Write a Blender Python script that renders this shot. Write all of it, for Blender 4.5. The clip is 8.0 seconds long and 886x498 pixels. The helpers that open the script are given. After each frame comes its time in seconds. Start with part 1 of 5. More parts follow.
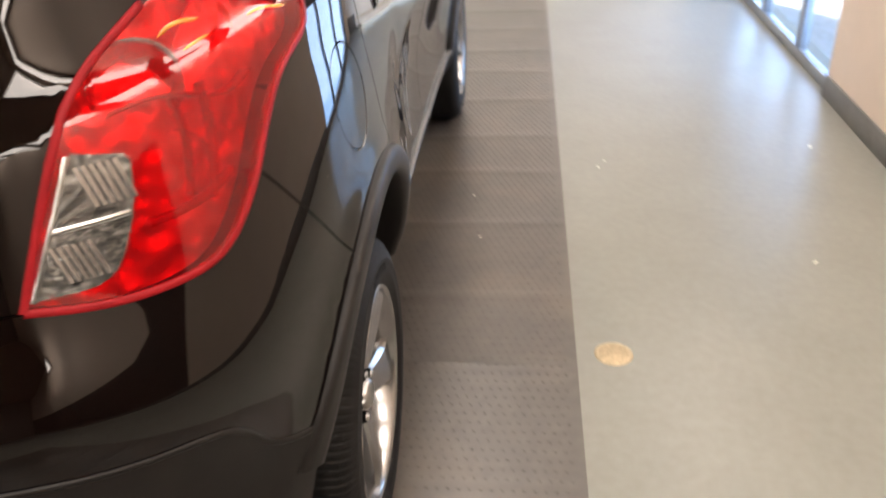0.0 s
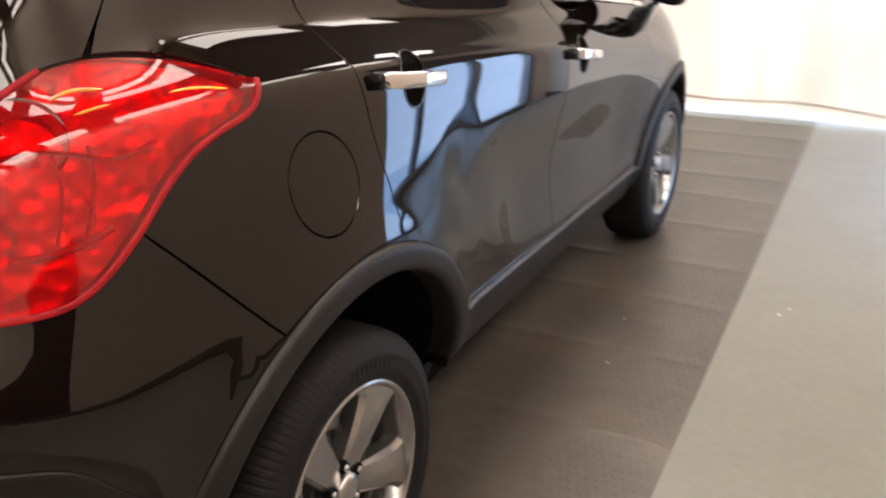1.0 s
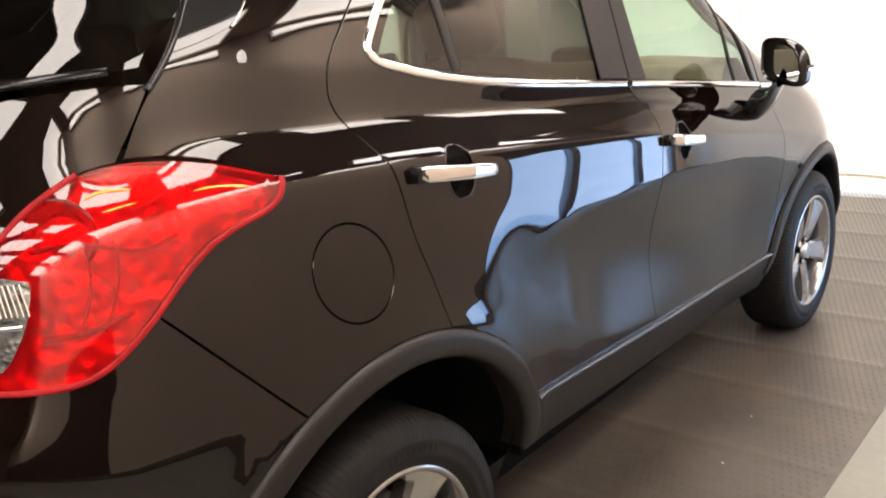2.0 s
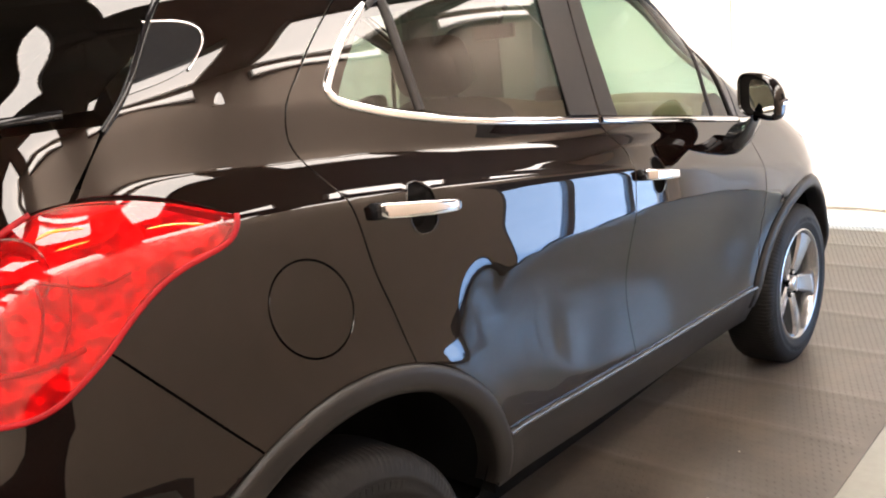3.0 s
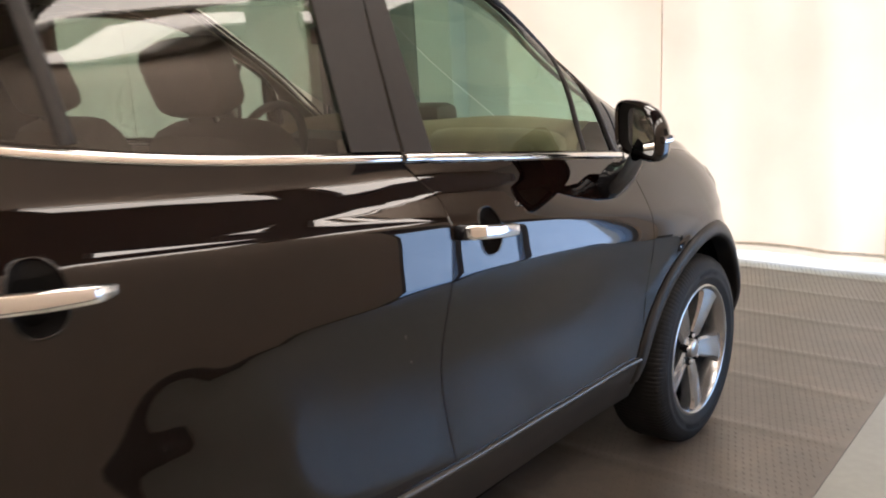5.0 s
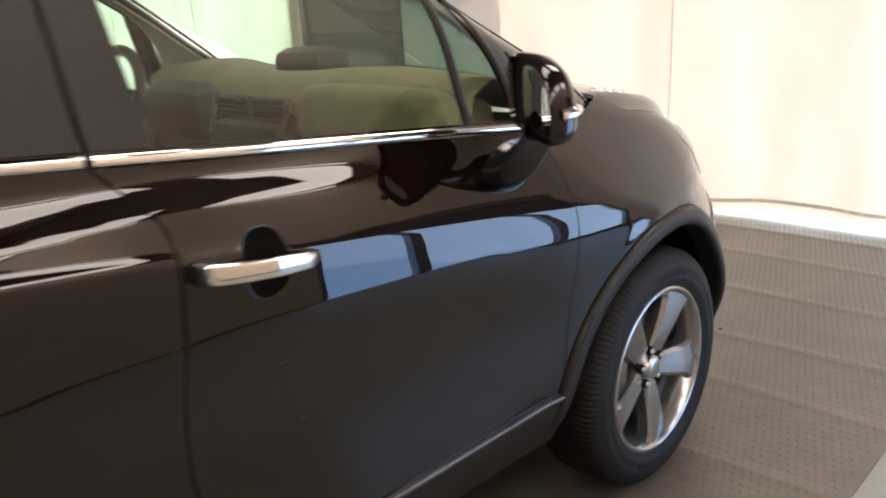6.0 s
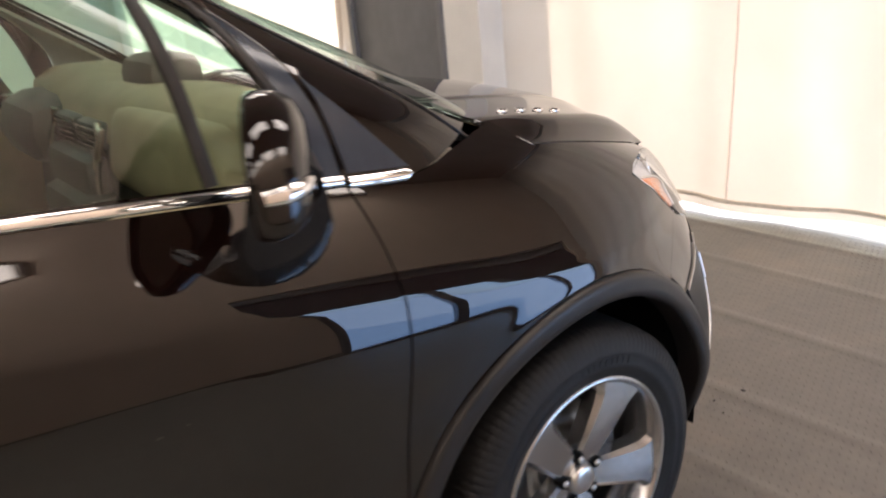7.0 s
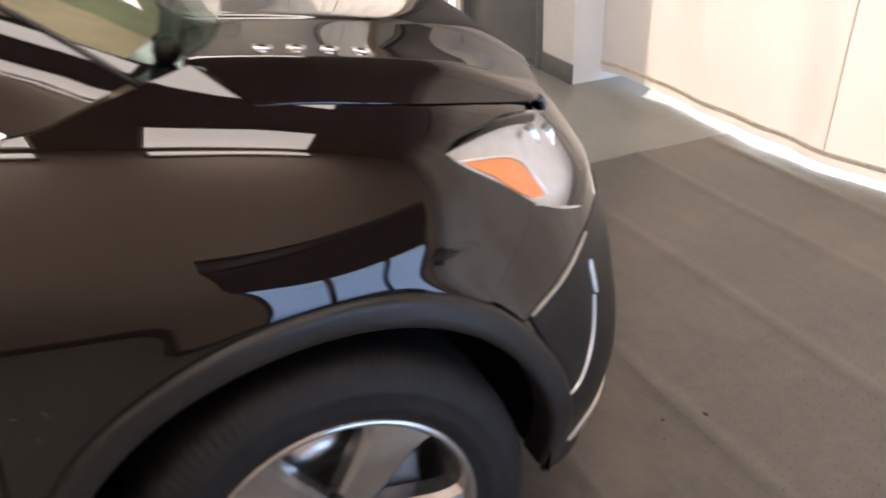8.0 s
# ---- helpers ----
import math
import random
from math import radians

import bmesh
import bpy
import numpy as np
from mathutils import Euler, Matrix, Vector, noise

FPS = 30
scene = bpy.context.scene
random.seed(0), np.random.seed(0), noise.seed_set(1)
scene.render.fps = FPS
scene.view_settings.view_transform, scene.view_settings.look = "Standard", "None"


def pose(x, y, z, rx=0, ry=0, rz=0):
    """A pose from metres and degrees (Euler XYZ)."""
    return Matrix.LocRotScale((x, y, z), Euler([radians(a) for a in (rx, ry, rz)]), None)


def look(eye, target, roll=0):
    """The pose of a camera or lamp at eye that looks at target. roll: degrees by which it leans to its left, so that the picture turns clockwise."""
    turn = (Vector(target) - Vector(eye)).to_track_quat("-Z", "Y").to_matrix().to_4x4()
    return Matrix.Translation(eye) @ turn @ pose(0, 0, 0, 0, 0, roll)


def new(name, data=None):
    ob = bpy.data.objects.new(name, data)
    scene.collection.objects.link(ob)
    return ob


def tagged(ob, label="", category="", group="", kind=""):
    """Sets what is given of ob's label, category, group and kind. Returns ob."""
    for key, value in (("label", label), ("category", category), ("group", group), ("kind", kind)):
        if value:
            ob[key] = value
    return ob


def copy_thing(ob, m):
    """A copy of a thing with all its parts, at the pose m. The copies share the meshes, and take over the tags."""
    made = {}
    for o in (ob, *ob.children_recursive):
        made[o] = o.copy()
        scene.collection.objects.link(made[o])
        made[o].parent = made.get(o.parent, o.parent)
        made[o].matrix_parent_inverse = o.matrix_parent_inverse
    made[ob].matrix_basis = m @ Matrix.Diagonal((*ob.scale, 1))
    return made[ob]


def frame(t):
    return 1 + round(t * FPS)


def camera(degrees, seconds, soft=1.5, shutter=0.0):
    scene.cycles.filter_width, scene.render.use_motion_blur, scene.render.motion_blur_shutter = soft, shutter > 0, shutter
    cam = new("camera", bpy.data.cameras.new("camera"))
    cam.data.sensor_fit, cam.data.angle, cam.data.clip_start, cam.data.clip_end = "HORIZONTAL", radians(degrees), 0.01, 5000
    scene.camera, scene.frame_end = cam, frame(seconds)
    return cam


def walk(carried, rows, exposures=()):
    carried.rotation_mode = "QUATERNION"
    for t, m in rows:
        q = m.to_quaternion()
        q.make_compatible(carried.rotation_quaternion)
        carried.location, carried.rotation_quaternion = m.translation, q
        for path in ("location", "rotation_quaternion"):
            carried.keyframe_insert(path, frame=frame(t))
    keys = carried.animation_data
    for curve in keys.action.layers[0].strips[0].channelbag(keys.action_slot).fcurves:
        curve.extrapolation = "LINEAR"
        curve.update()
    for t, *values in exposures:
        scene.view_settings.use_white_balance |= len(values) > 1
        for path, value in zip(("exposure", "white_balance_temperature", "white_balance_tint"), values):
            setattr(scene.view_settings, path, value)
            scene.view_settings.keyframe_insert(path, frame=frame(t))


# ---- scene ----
cam = camera(55.6, 8.0, soft=1.9, shutter=0.5)
PATH = [
    (0, (1.164, -1.39, 1.506), (0.982, 0.331, 0.505), -2.3),
    (0.5, (1.51, -1.353, 1.487), (0.95, 0.379, 0.66), -3.2),
    (1, (1.705, -1.169, 1.472), (0.835, 0.46, 0.703), -1.3),
    (1.5, (1.866, -1.065, 1.485), (0.695, 0.41, 0.811), -2.4),
    (3, (2.069, -0.968, 1.463), (0.754, 0.466, 0.999), -6.0),
    (3.5, (2.082, -0.928, 1.469), (0.805, 0.542, 1.013), -6.0),
    (4, (2.109, -0.819, 1.451), (0.881, 0.706, 1.044), -5.8),
    (4.5, (2.061, -0.557, 1.449), (0.847, 0.973, 1.019), -4.2),
    (6, (1.913, 0.641, 1.433), (0.592, 2.003, 0.801), -4.0),
    (6.5, (1.866, 1.046, 1.442), (0.539, 2.36, 0.726), -4.8),
    (7, (1.895, 1.472, 1.43), (0.384, 2.585, 0.739), -5.5),
    (7.5, (1.819, 1.91, 1.432), (0.256, 2.808, 0.565), -1.0),
    (8, (1.855, 2.341, 1.406), (0.228, 3.014, 0.458), -2.6),
]
EXPOSURES = [(0, 2.0, 6500, 10), (0.25, 1.95, 6500, 10), (0.5, 1.82, 6500, 10), (1.0, 1.79, 6500, 10), (1.5, 2.0, 6500, 10), (3, 2.4, 6500, 10), (4, 2.22, 6500, 10), (4.5, 1.73, 6500, 10), (6, 1.69, 6500, 10), (6.5, 1.71, 6500, 10), (7.2, 1.72, 6500, 13), (8, 1.72, 6500, 14)]
walk(cam, [(t, look(eye, target, roll)) for t, eye, target, roll in PATH], EXPOSURES)

# ---- world and light ----
world = bpy.data.worlds.new("sky")
scene.world = world
world.use_nodes = True
wn = world.node_tree
sky = wn.nodes.new("ShaderNodeTexSky")
sky.sky_type, sky.sun_disc = "NISHITA", False
sky.sun_elevation, sky.sun_rotation = radians(35), radians(-37)
wn.links.new(sky.outputs[0], wn.nodes["Background"].inputs[0])
wn.nodes["Background"].inputs[1].default_value = 0.15


def lamp(name, kind, m, energy, color=(1, 1, 1), **sizes):
    data = bpy.data.lights.new(name, kind)
    data.energy, data.color = energy, color
    for key, value in sizes.items():
        if key == "size":
            data.size = value
        elif key == "size_y":
            data.shape, data.size_y = "RECTANGLE", value
        elif key == "angle":
            data.angle = value
    ob = new(name, data)
    ob.matrix_world = m
    return ob


# the sun stands beyond the curtain; the skylit yard shows in the shopfront window
lamp("sun", "SUN", look((-6, 8, 7), (0, 0, 0)), 3.4, (1, 0.935, 0.87), angle=radians(0.6))
lamp("window_daylight", "AREA", look((2.79, 3.88, .59), (1.0, 3.88, .59)), 12.5, (0.36, 0.57, 1.0), size=2.2, size_y=1.10)


# ---- materials ----
def material(name, color, rough=0.5, metal=0.0, vary=0.0, scale=8.0, bump=0.0, bump_scale=60.0, coat=0.0, coat_rough=0.03, spec=0.5, dirt=None, dirt_scale=3.0, dirt_amount=0.5, tint=0.0):
    """A principled material with two scales of colour variation, worn or stained patches and a fine relief."""
    m = bpy.data.materials.new(name)
    m.use_nodes = True
    nt = m.node_tree
    b = nt.nodes["Principled BSDF"]
    b.inputs["Base Color"].default_value = (*color, 1)
    b.inputs["Roughness"].default_value, b.inputs["Metallic"].default_value = rough, metal
    b.inputs["Coat Weight"].default_value, b.inputs["Coat Roughness"].default_value = coat, coat_rough
    b.inputs["Specular IOR Level"].default_value = spec
    co = nt.nodes.new("ShaderNodeTexCoord")
    src = None
    if vary:
        def noise_mix(scl, amount, detail, before):
            n = nt.nodes.new("ShaderNodeTexNoise")
            n.inputs["Scale"].default_value, n.inputs["Detail"].default_value = scl, detail
            nt.links.new(co.outputs["Object"], n.inputs["Vector"])
            r = nt.nodes.new("ShaderNodeMapRange")
            r.inputs[1].default_value, r.inputs[2].default_value = 0.3, 0.7
            r.inputs[3].default_value, r.inputs[4].default_value = 1 - amount, 1 + amount
            nt.links.new(n.outputs[0], r.inputs[0])
            x = nt.nodes.new("ShaderNodeMix")
            x.data_type, x.blend_type = "RGBA", "MULTIPLY"
            x.inputs[0].default_value = 1
            if before is None:
                x.inputs[6].default_value = (*color, 1)
            else:
                nt.links.new(before, x.inputs[6])
            nt.links.new(r.outputs[0], x.inputs[7])
            return x.outputs[2]
        src = noise_mix(scale, vary, 5, None)
        src = noise_mix(scale * 0.13, vary * 0.7, 2, src)
    if dirt:
        n = nt.nodes.new("ShaderNodeTexNoise")
        n.inputs["Scale"].default_value, n.inputs["Detail"].default_value, n.inputs["Roughness"].default_value = dirt_scale, 8, 0.65
        nt.links.new(co.outputs["Object"], n.inputs["Vector"])
        r = nt.nodes.new("ShaderNodeMapRange")
        r.inputs[1].default_value, r.inputs[2].default_value = 0.5, 0.72
        r.inputs[4].default_value = dirt_amount
        nt.links.new(n.outputs[0], r.inputs[0])
        x = nt.nodes.new("ShaderNodeMix")
        x.data_type = "RGBA"
        nt.links.new(r.outputs[0], x.inputs[0])
        x.inputs[6].default_value, x.inputs[7].default_value = (*color, 1), (*dirt, 1)
        if src is not None:
            nt.links.new(src, x.inputs[6])
        src = x.outputs[2]
    if tint:
        info = nt.nodes.new("ShaderNodeObjectInfo")
        r = nt.nodes.new("ShaderNodeMapRange")
        r.inputs[3].default_value, r.inputs[4].default_value = 1 - tint, 1 + tint
        nt.links.new(info.outputs["Random"], r.inputs[0])
        x = nt.nodes.new("ShaderNodeMix")
        x.data_type, x.blend_type = "RGBA", "MULTIPLY"
        x.inputs[0].default_value = 1
        x.inputs[6].default_value = (*color, 1)
        if src is not None:
            nt.links.new(src, x.inputs[6])
        nt.links.new(r.outputs[0], x.inputs[7])
        src = x.outputs[2]
    if src is not None:
        nt.links.new(src, b.inputs["Base Color"])
    if bump:
        n = nt.nodes.new("ShaderNodeTexNoise")
        n.inputs["Scale"].default_value, n.inputs["Detail"].default_value = bump_scale, 4
        nt.links.new(co.outputs["Object"], n.inputs["Vector"])
        p = nt.nodes.new("ShaderNodeBump")
        p.inputs["Strength"].default_value, p.inputs["Distance"].default_value = bump, 0.002
        nt.links.new(n.outputs[0], p.inputs["Height"])
        nt.links.new(p.outputs[0], b.inputs["Normal"])
    return m


def clear(name, tint, gloss_rough=0.0, ior=1.5, haze=None):
    """A thin clear sheet: tinted see-through with a mirror gloss by Fresnel."""
    m = bpy.data.materials.new(name)
    m.use_nodes = True
    nt = m.node_tree
    nt.nodes.remove(nt.nodes["Principled BSDF"])
    t, g, f, x = (nt.nodes.new("ShaderNode" + k) for k in ("BsdfTransparent", "BsdfGlossy", "LayerWeight", "MixShader"))
    p5, p1 = nt.nodes.new("ShaderNodeMath"), nt.nodes.new("ShaderNodeMath")
    p5.operation, p1.operation = "POWER", "MULTIPLY_ADD"
    base = ((ior - 1) / (ior + 1)) ** 2 * 1.5
    t.inputs[0].default_value = (*tint, 1)
    g.inputs["Roughness"].default_value = gloss_rough
    f.inputs[0].default_value = 0.5
    p5.inputs[1].default_value = 5
    p1.inputs[1].default_value, p1.inputs[2].default_value = 1 - base, base
    nt.links.new(f.outputs["Facing"], p5.inputs[0])
    nt.links.new(p5.outputs[0], p1.inputs[0])
    nt.links.new(p1.outputs[0], x.inputs[0])
    body = t.outputs[0]
    if haze:
        d, y = nt.nodes.new("ShaderNodeBsdfDiffuse"), nt.nodes.new("ShaderNodeMixShader")
        d.inputs[0].default_value = (*haze[0], 1)
        y.inputs[0].default_value = haze[1]
        nt.links.new(t.outputs[0], y.inputs[1])
        nt.links.new(d.outputs[0], y.inputs[2])
        body = y.outputs[0]
    nt.links.new(body, x.inputs[1])
    nt.links.new(g.outputs[0], x.inputs[2])
    nt.links.new(x.outputs[0], nt.nodes["Material Output"].inputs[0])
    return m


def glow(name, color, strength):
    m = bpy.data.materials.new(name)
    m.use_nodes = True
    b = m.node_tree.nodes["Principled BSDF"]
    b.inputs["Base Color"].default_value = (*color, 1)
    b.inputs["Emission Color"].default_value = (*color, 1)
    b.inputs["Emission Strength"].default_value = strength
    return m


PAINT = material("car_paint", (0.0034, 0.0014, 0.0010), 0.45, 0.0, vary=0.06, scale=900, coat=1.0, coat_rough=0.012, spec=0.0)
PAINT.node_tree.nodes["Principled BSDF"].inputs["Coat IOR"].default_value = 1.53
TRIM = material("satin_plastic", (0.0115, 0.0098, 0.0088), 0.44, spec=0.32, vary=0.15, scale=40, bump=0.12, bump_scale=700)
BLACK = material("black_gloss", (0.008, 0.008, 0.009), 0.12, spec=0.3, vary=0.1, scale=30)
SILL_HIGHLIGHT = material("sill_edge_highlight", (0.05, 0.046, 0.043), 0.22, spec=0.6, vary=0.1, scale=40)
CLADDING = material("dark_cladding", (0.009, 0.008, 0.0075), 0.42, spec=0.2, vary=0.2, scale=40, bump=0.12, bump_scale=700)
SLATE_GLASS = material("dark_glazing", (0.012, 0.013, 0.015), 0.05, spec=0.6, vary=0.1, scale=20)
CAVITY = material("cavity_black", (0.005, 0.005, 0.005), 0.9, spec=0.05, vary=0.2)
RUBBER = material("tyre_rubber", (0.009, 0.0085, 0.0082), 0.62, spec=0.22, vary=0.25, scale=25, bump=0.3, bump_scale=250)
ALLOY = material("alloy", (0.36, 0.355, 0.35), 0.19, 0.9, vary=0.06, scale=60, bump=0.03, bump_scale=300)
ALLOY_DARK = material("alloy_shadow_side", (0.20, 0.20, 0.20), 0.4, 0.8, vary=0.1, scale=60)
CHROME = material("chrome", (0.86, 0.85, 0.84), 0.06, 1.0, vary=0.03, scale=30)
STEEL = material("brushed_steel", (0.5, 0.49, 0.47), 0.3, 1.0, vary=0.1, scale=90)
PRIVACY = clear("privacy_glass", (0.155, 0.172, 0.155))
REAR_GLASS = clear("dark_rear_glass", (0.018, 0.02, 0.018))
TINTED = clear("green_tinted_glass", (0.60, 0.765, 0.685))
CLEAR = clear("clear_lens", (0.93, 0.94, 0.95))
RED_LENS = clear("red_lens", (0.86, 0.010, 0.018), haze=((0.75, 0.006, 0.012), 0.16))
AMBER = material("amber_reflector", (0.9, 0.22, 0.02), 0.15, coat=1.0, vary=0.1, scale=200, bump=0.5, bump_scale=260)


def facets(name, color, rough, metal, scale, height):
    """A reflector pressed into small facets."""
    m = material(name, color, rough, metal, vary=0.2, scale=18)
    nt = m.node_tree
    co, cells, bump = (nt.nodes.new("ShaderNode" + k) for k in ("TexCoord", "TexVoronoi", "Bump"))
    cells.feature = "SMOOTH_F1"
    cells.inputs["Scale"].default_value = scale
    bump.inputs["Strength"].default_value, bump.inputs["Distance"].default_value = 1.0, height
    nt.links.new(co.outputs["Object"], cells.inputs["Vector"])
    nt.links.new(cells.outputs["Distance"], bump.inputs["Height"])
    nt.links.new(bump.outputs[0], nt.nodes["Principled BSDF"].inputs["Normal"])
    return m


RED_DEEP = facets("lamp_bowl_facets", (0.92, 0.86, 0.85), 0.30, 0.72, 42, 0.012)
RED_RIM = material("dark_red_lens_rim", (0.30, 0.008, 0.012), 0.45, spec=0.2, vary=0.15, scale=40)
MIRROR = material("mirror_glass", (0.9, 0.92, 0.92), 0.01, 1.0)
LEATHER = material("brown_leather", (0.17, 0.12, 0.085), 0.5, vary=0.15, scale=12, bump=0.3, bump_scale=350)
DASH = material("brown_dash_plastic", (0.40, 0.275, 0.18), 0.55, vary=0.12, scale=14, bump=0.25, bump_scale=400)
CABIN_DARK = material("dark_cabin_plastic", (0.03, 0.027, 0.025), 0.5, vary=0.15, scale=20, bump=0.2, bump_scale=300)
CONCRETE = material("painted_concrete", (0.258, 0.258, 0.228), 0.31, spec=0.27, vary=0.05, scale=30, bump=0.06, bump_scale=40, dirt=(0.215, 0.212, 0.183), dirt_scale=1.3, dirt_amount=0.4)
MAT = material("rubber_mat", (0.080, 0.068, 0.055), 0.36, spec=0.85, vary=0.14, scale=25, bump=0.15, bump_scale=180, dirt=(0.155, 0.120, 0.086), dirt_scale=1.7, dirt_amount=0.65, tint=0.05)
WALL = material("cream_wall_paint", (0.83, 0.685, 0.57), 0.6, vary=0.03, scale=6, bump=0.08, bump_scale=90)
WHITE_WALL = material("white_wall_paint", (0.80, 0.78, 0.74), 0.6, vary=0.03, scale=6, bump=0.08, bump_scale=90)
BACK_WALL = material("unseen_wall_grey_brown", (0.20, 0.16, 0.14), 0.6, vary=0.06, scale=4, bump=0.08, bump_scale=90)
UNSEEN_DARK = material("unseen_wall_dark", (0.05, 0.042, 0.038), 0.5, vary=0.08, scale=5, bump=0.08, bump_scale=90)
CEIL = material("brown_ceiling_steel", (0.26, 0.21, 0.175), 0.6, vary=0.12, scale=3, bump=0.1)
BASE = material("dark_baseboard", (0.16, 0.155, 0.15), 0.5, vary=0.12, scale=20, bump=0.1)
DIM_GLAZING = material("dim_upper_glazing", (0.10, 0.10, 0.12), 0.5, vary=0.12, scale=8, bump=0.1)
GREY_DOOR = material("grey_steel_paint", (0.17, 0.17, 0.175), 0.42, vary=0.08, scale=8, bump=0.06)
FRAME = material("anodised_frame", (0.30, 0.31, 0.33), 0.4, 0.6, vary=0.06, scale=30)
PANE = clear("window_glass", (0.93, 0.96, 0.97), ior=1.15)
BRASS = material("brass", (0.52, 0.42, 0.27), 0.5, 0.4, vary=0.2, scale=80, bump=0.2)
CHIP = material("pale_chip", (0.75, 0.72, 0.62), 0.7, vary=0.1, scale=200)
ASPHALT = material("pale_concrete_yard", (0.55, 0.56, 0.58), 0.9, vary=0.2, scale=20, bump=0.3)
TUBE = glow("lit_diffuser", (1.0, 0.895, 0.815), 3.0)


def curtain_sheet(name, thin):
    """A plastic sheet that the daylight shines through, cloudy in patches."""
    m = bpy.data.materials.new(name)
    m.use_nodes = True
    nt = m.node_tree
    nt.nodes.remove(nt.nodes["Principled BSDF"])
    cd, ct, cx = (nt.nodes.new("ShaderNode" + k) for k in ("BsdfDiffuse", "BsdfTranslucent", "MixShader"))
    cc, cnz, cr, cm = (nt.nodes.new("ShaderNode" + k) for k in ("TexCoord", "TexNoise", "MapRange", "Mix"))
    cnz.inputs["Scale"].default_value, cnz.inputs["Detail"].default_value = 1.6, 6
    nt.links.new(cc.outputs["Object"], cnz.inputs["Vector"])
    nt.links.new(cnz.outputs[0], cr.inputs[0])
    cr.inputs[1].default_value, cr.inputs[2].default_value = 0.3, 0.7
    cm.data_type = "RGBA"
    nt.links.new(cr.outputs[0], cm.inputs[0])
    cm.inputs[6].default_value, cm.inputs[7].default_value = (0.80, 0.74, 0.67, 1), (0.86, 0.81, 0.745, 1)
    for node in (cd, ct):
        nt.links.new(cm.outputs[2], node.inputs[0])
    cx.inputs[0].default_value = thin
    nt.links.new(cd.outputs[0], cx.inputs[1])
    nt.links.new(ct.outputs[0], cx.inputs[2])
    nt.links.new(cx.outputs[0], nt.nodes["Material Output"].inputs[0])
    return m


CURTAIN = curtain_sheet("curtain_sheet", 0.45)
BRIGHT_CURTAIN = curtain_sheet("bright_curtain_sheet", 0.85)


# ---- mesh helpers ----
def link(name, me, mat, parent=None, label=""):
    me.materials.append(mat)
    ob = new(name, me)
    if parent is not None:
        ob.parent = parent
    return tagged(ob, label=label)


def part(name, bm, mat, parent=None, label="", smooth=True, sharp=35):
    """Links a bmesh as one mesh object under a thing or a part."""
    bmesh.ops.recalc_face_normals(bm, faces=bm.faces[:])
    for e in bm.edges:
        if len(e.link_faces) == 2 and e.calc_face_angle(0) > radians(sharp):
            e.smooth = False
    # a face that meets only sharp edges is flat
    for f in bm.faces:
        f.smooth = smooth and any(e.smooth for e in f.edges)
    me = bpy.data.meshes.new(name)
    bm.to_mesh(me)
    bm.free()
    return link(name, me, mat, parent, label)


def add_box(bm, lo, hi, bevel=0.0, m=None):
    r = bmesh.ops.create_cube(bm, size=1)
    size = [h - l for l, h in zip(lo, hi)]
    mid = [(h + l) / 2 for l, h in zip(lo, hi)]
    bmesh.ops.scale(bm, vec=size, verts=r["verts"])
    bmesh.ops.translate(bm, vec=mid, verts=r["verts"])
    vs = r["verts"]
    if bevel:
        es = list({e for v in vs for e in v.link_edges})
        out = bmesh.ops.bevel(bm, geom=es, offset=bevel, segments=2, affect="EDGES", profile=0.5)
        vs = list({v for f in out["faces"] for v in f.verts} | {v for v in vs if v.is_valid})
    if m is not None:
        bmesh.ops.transform(bm, matrix=m, verts=vs)
    return vs


def box(name, lo, hi, mat, parent=None, label="", bevel=0.0):
    bm = bmesh.new()
    add_box(bm, lo, hi, bevel)
    return part(name, bm, mat, parent, label)


def raw(name, verts, faces, mat, parent=None, label="", smooth=True, flip=False):
    me = bpy.data.meshes.new(name)
    if flip:
        faces = [tuple(reversed(f)) for f in faces]
    me.from_pydata([tuple(map(float, v)) for v in verts], [], faces)
    for p in me.polygons:
        p.use_smooth = smooth
    return link(name, me, mat, parent, label)


def grid_faces(rows, cols, closed_r=False, closed_c=False, base=0):
    f = []
    for i in range(rows if closed_r else rows - 1):
        for j in range(cols if closed_c else cols - 1):
            a, b = i, (i + 1) % rows
            c, d = j, (j + 1) % cols
            f.append((base + a * cols + c, base + a * cols + d, base + b * cols + d, base + b * cols + c))
    return f


def tube(bm, pts, r, sides=8, closed=False, flat=1.0):
    """A round bar along points; r is one radius or one for each point."""
    pts = [Vector(p) for p in pts]
    rings, up = [], Vector((0, 0, 1))
    n = len(pts)
    for i, p in enumerate(pts):
        d = (pts[(i + 1) % n] - pts[i - 1]) if closed else (pts[min(i + 1, n - 1)] - pts[max(i - 1, 0)])
        d.normalize()
        a = d.cross(up)
        if a.length < 1e-3:
            a = d.cross(Vector((1, 0, 0)))
        a.normalize()
        b = a.cross(d)
        rad = r[i] if isinstance(r, (list, tuple)) else r
        rings.append([bm.verts.new(p + rad * (math.cos(k) * a + flat * math.sin(k) * b)) for k in (2 * math.pi * s / sides for s in range(sides))])
    for i in range(n if closed else n - 1):
        p, q = rings[i], rings[(i + 1) % n]
        for s in range(sides):
            bm.faces.new((p[s], p[(s + 1) % sides], q[(s + 1) % sides], q[s]))
    if not closed:
        bm.faces.new(rings[0][::-1])
        bm.faces.new(rings[-1])


def empty(name, x=0, y=0, z=0):
    ob = new(name)
    ob.location = (x, y, z)
    return ob


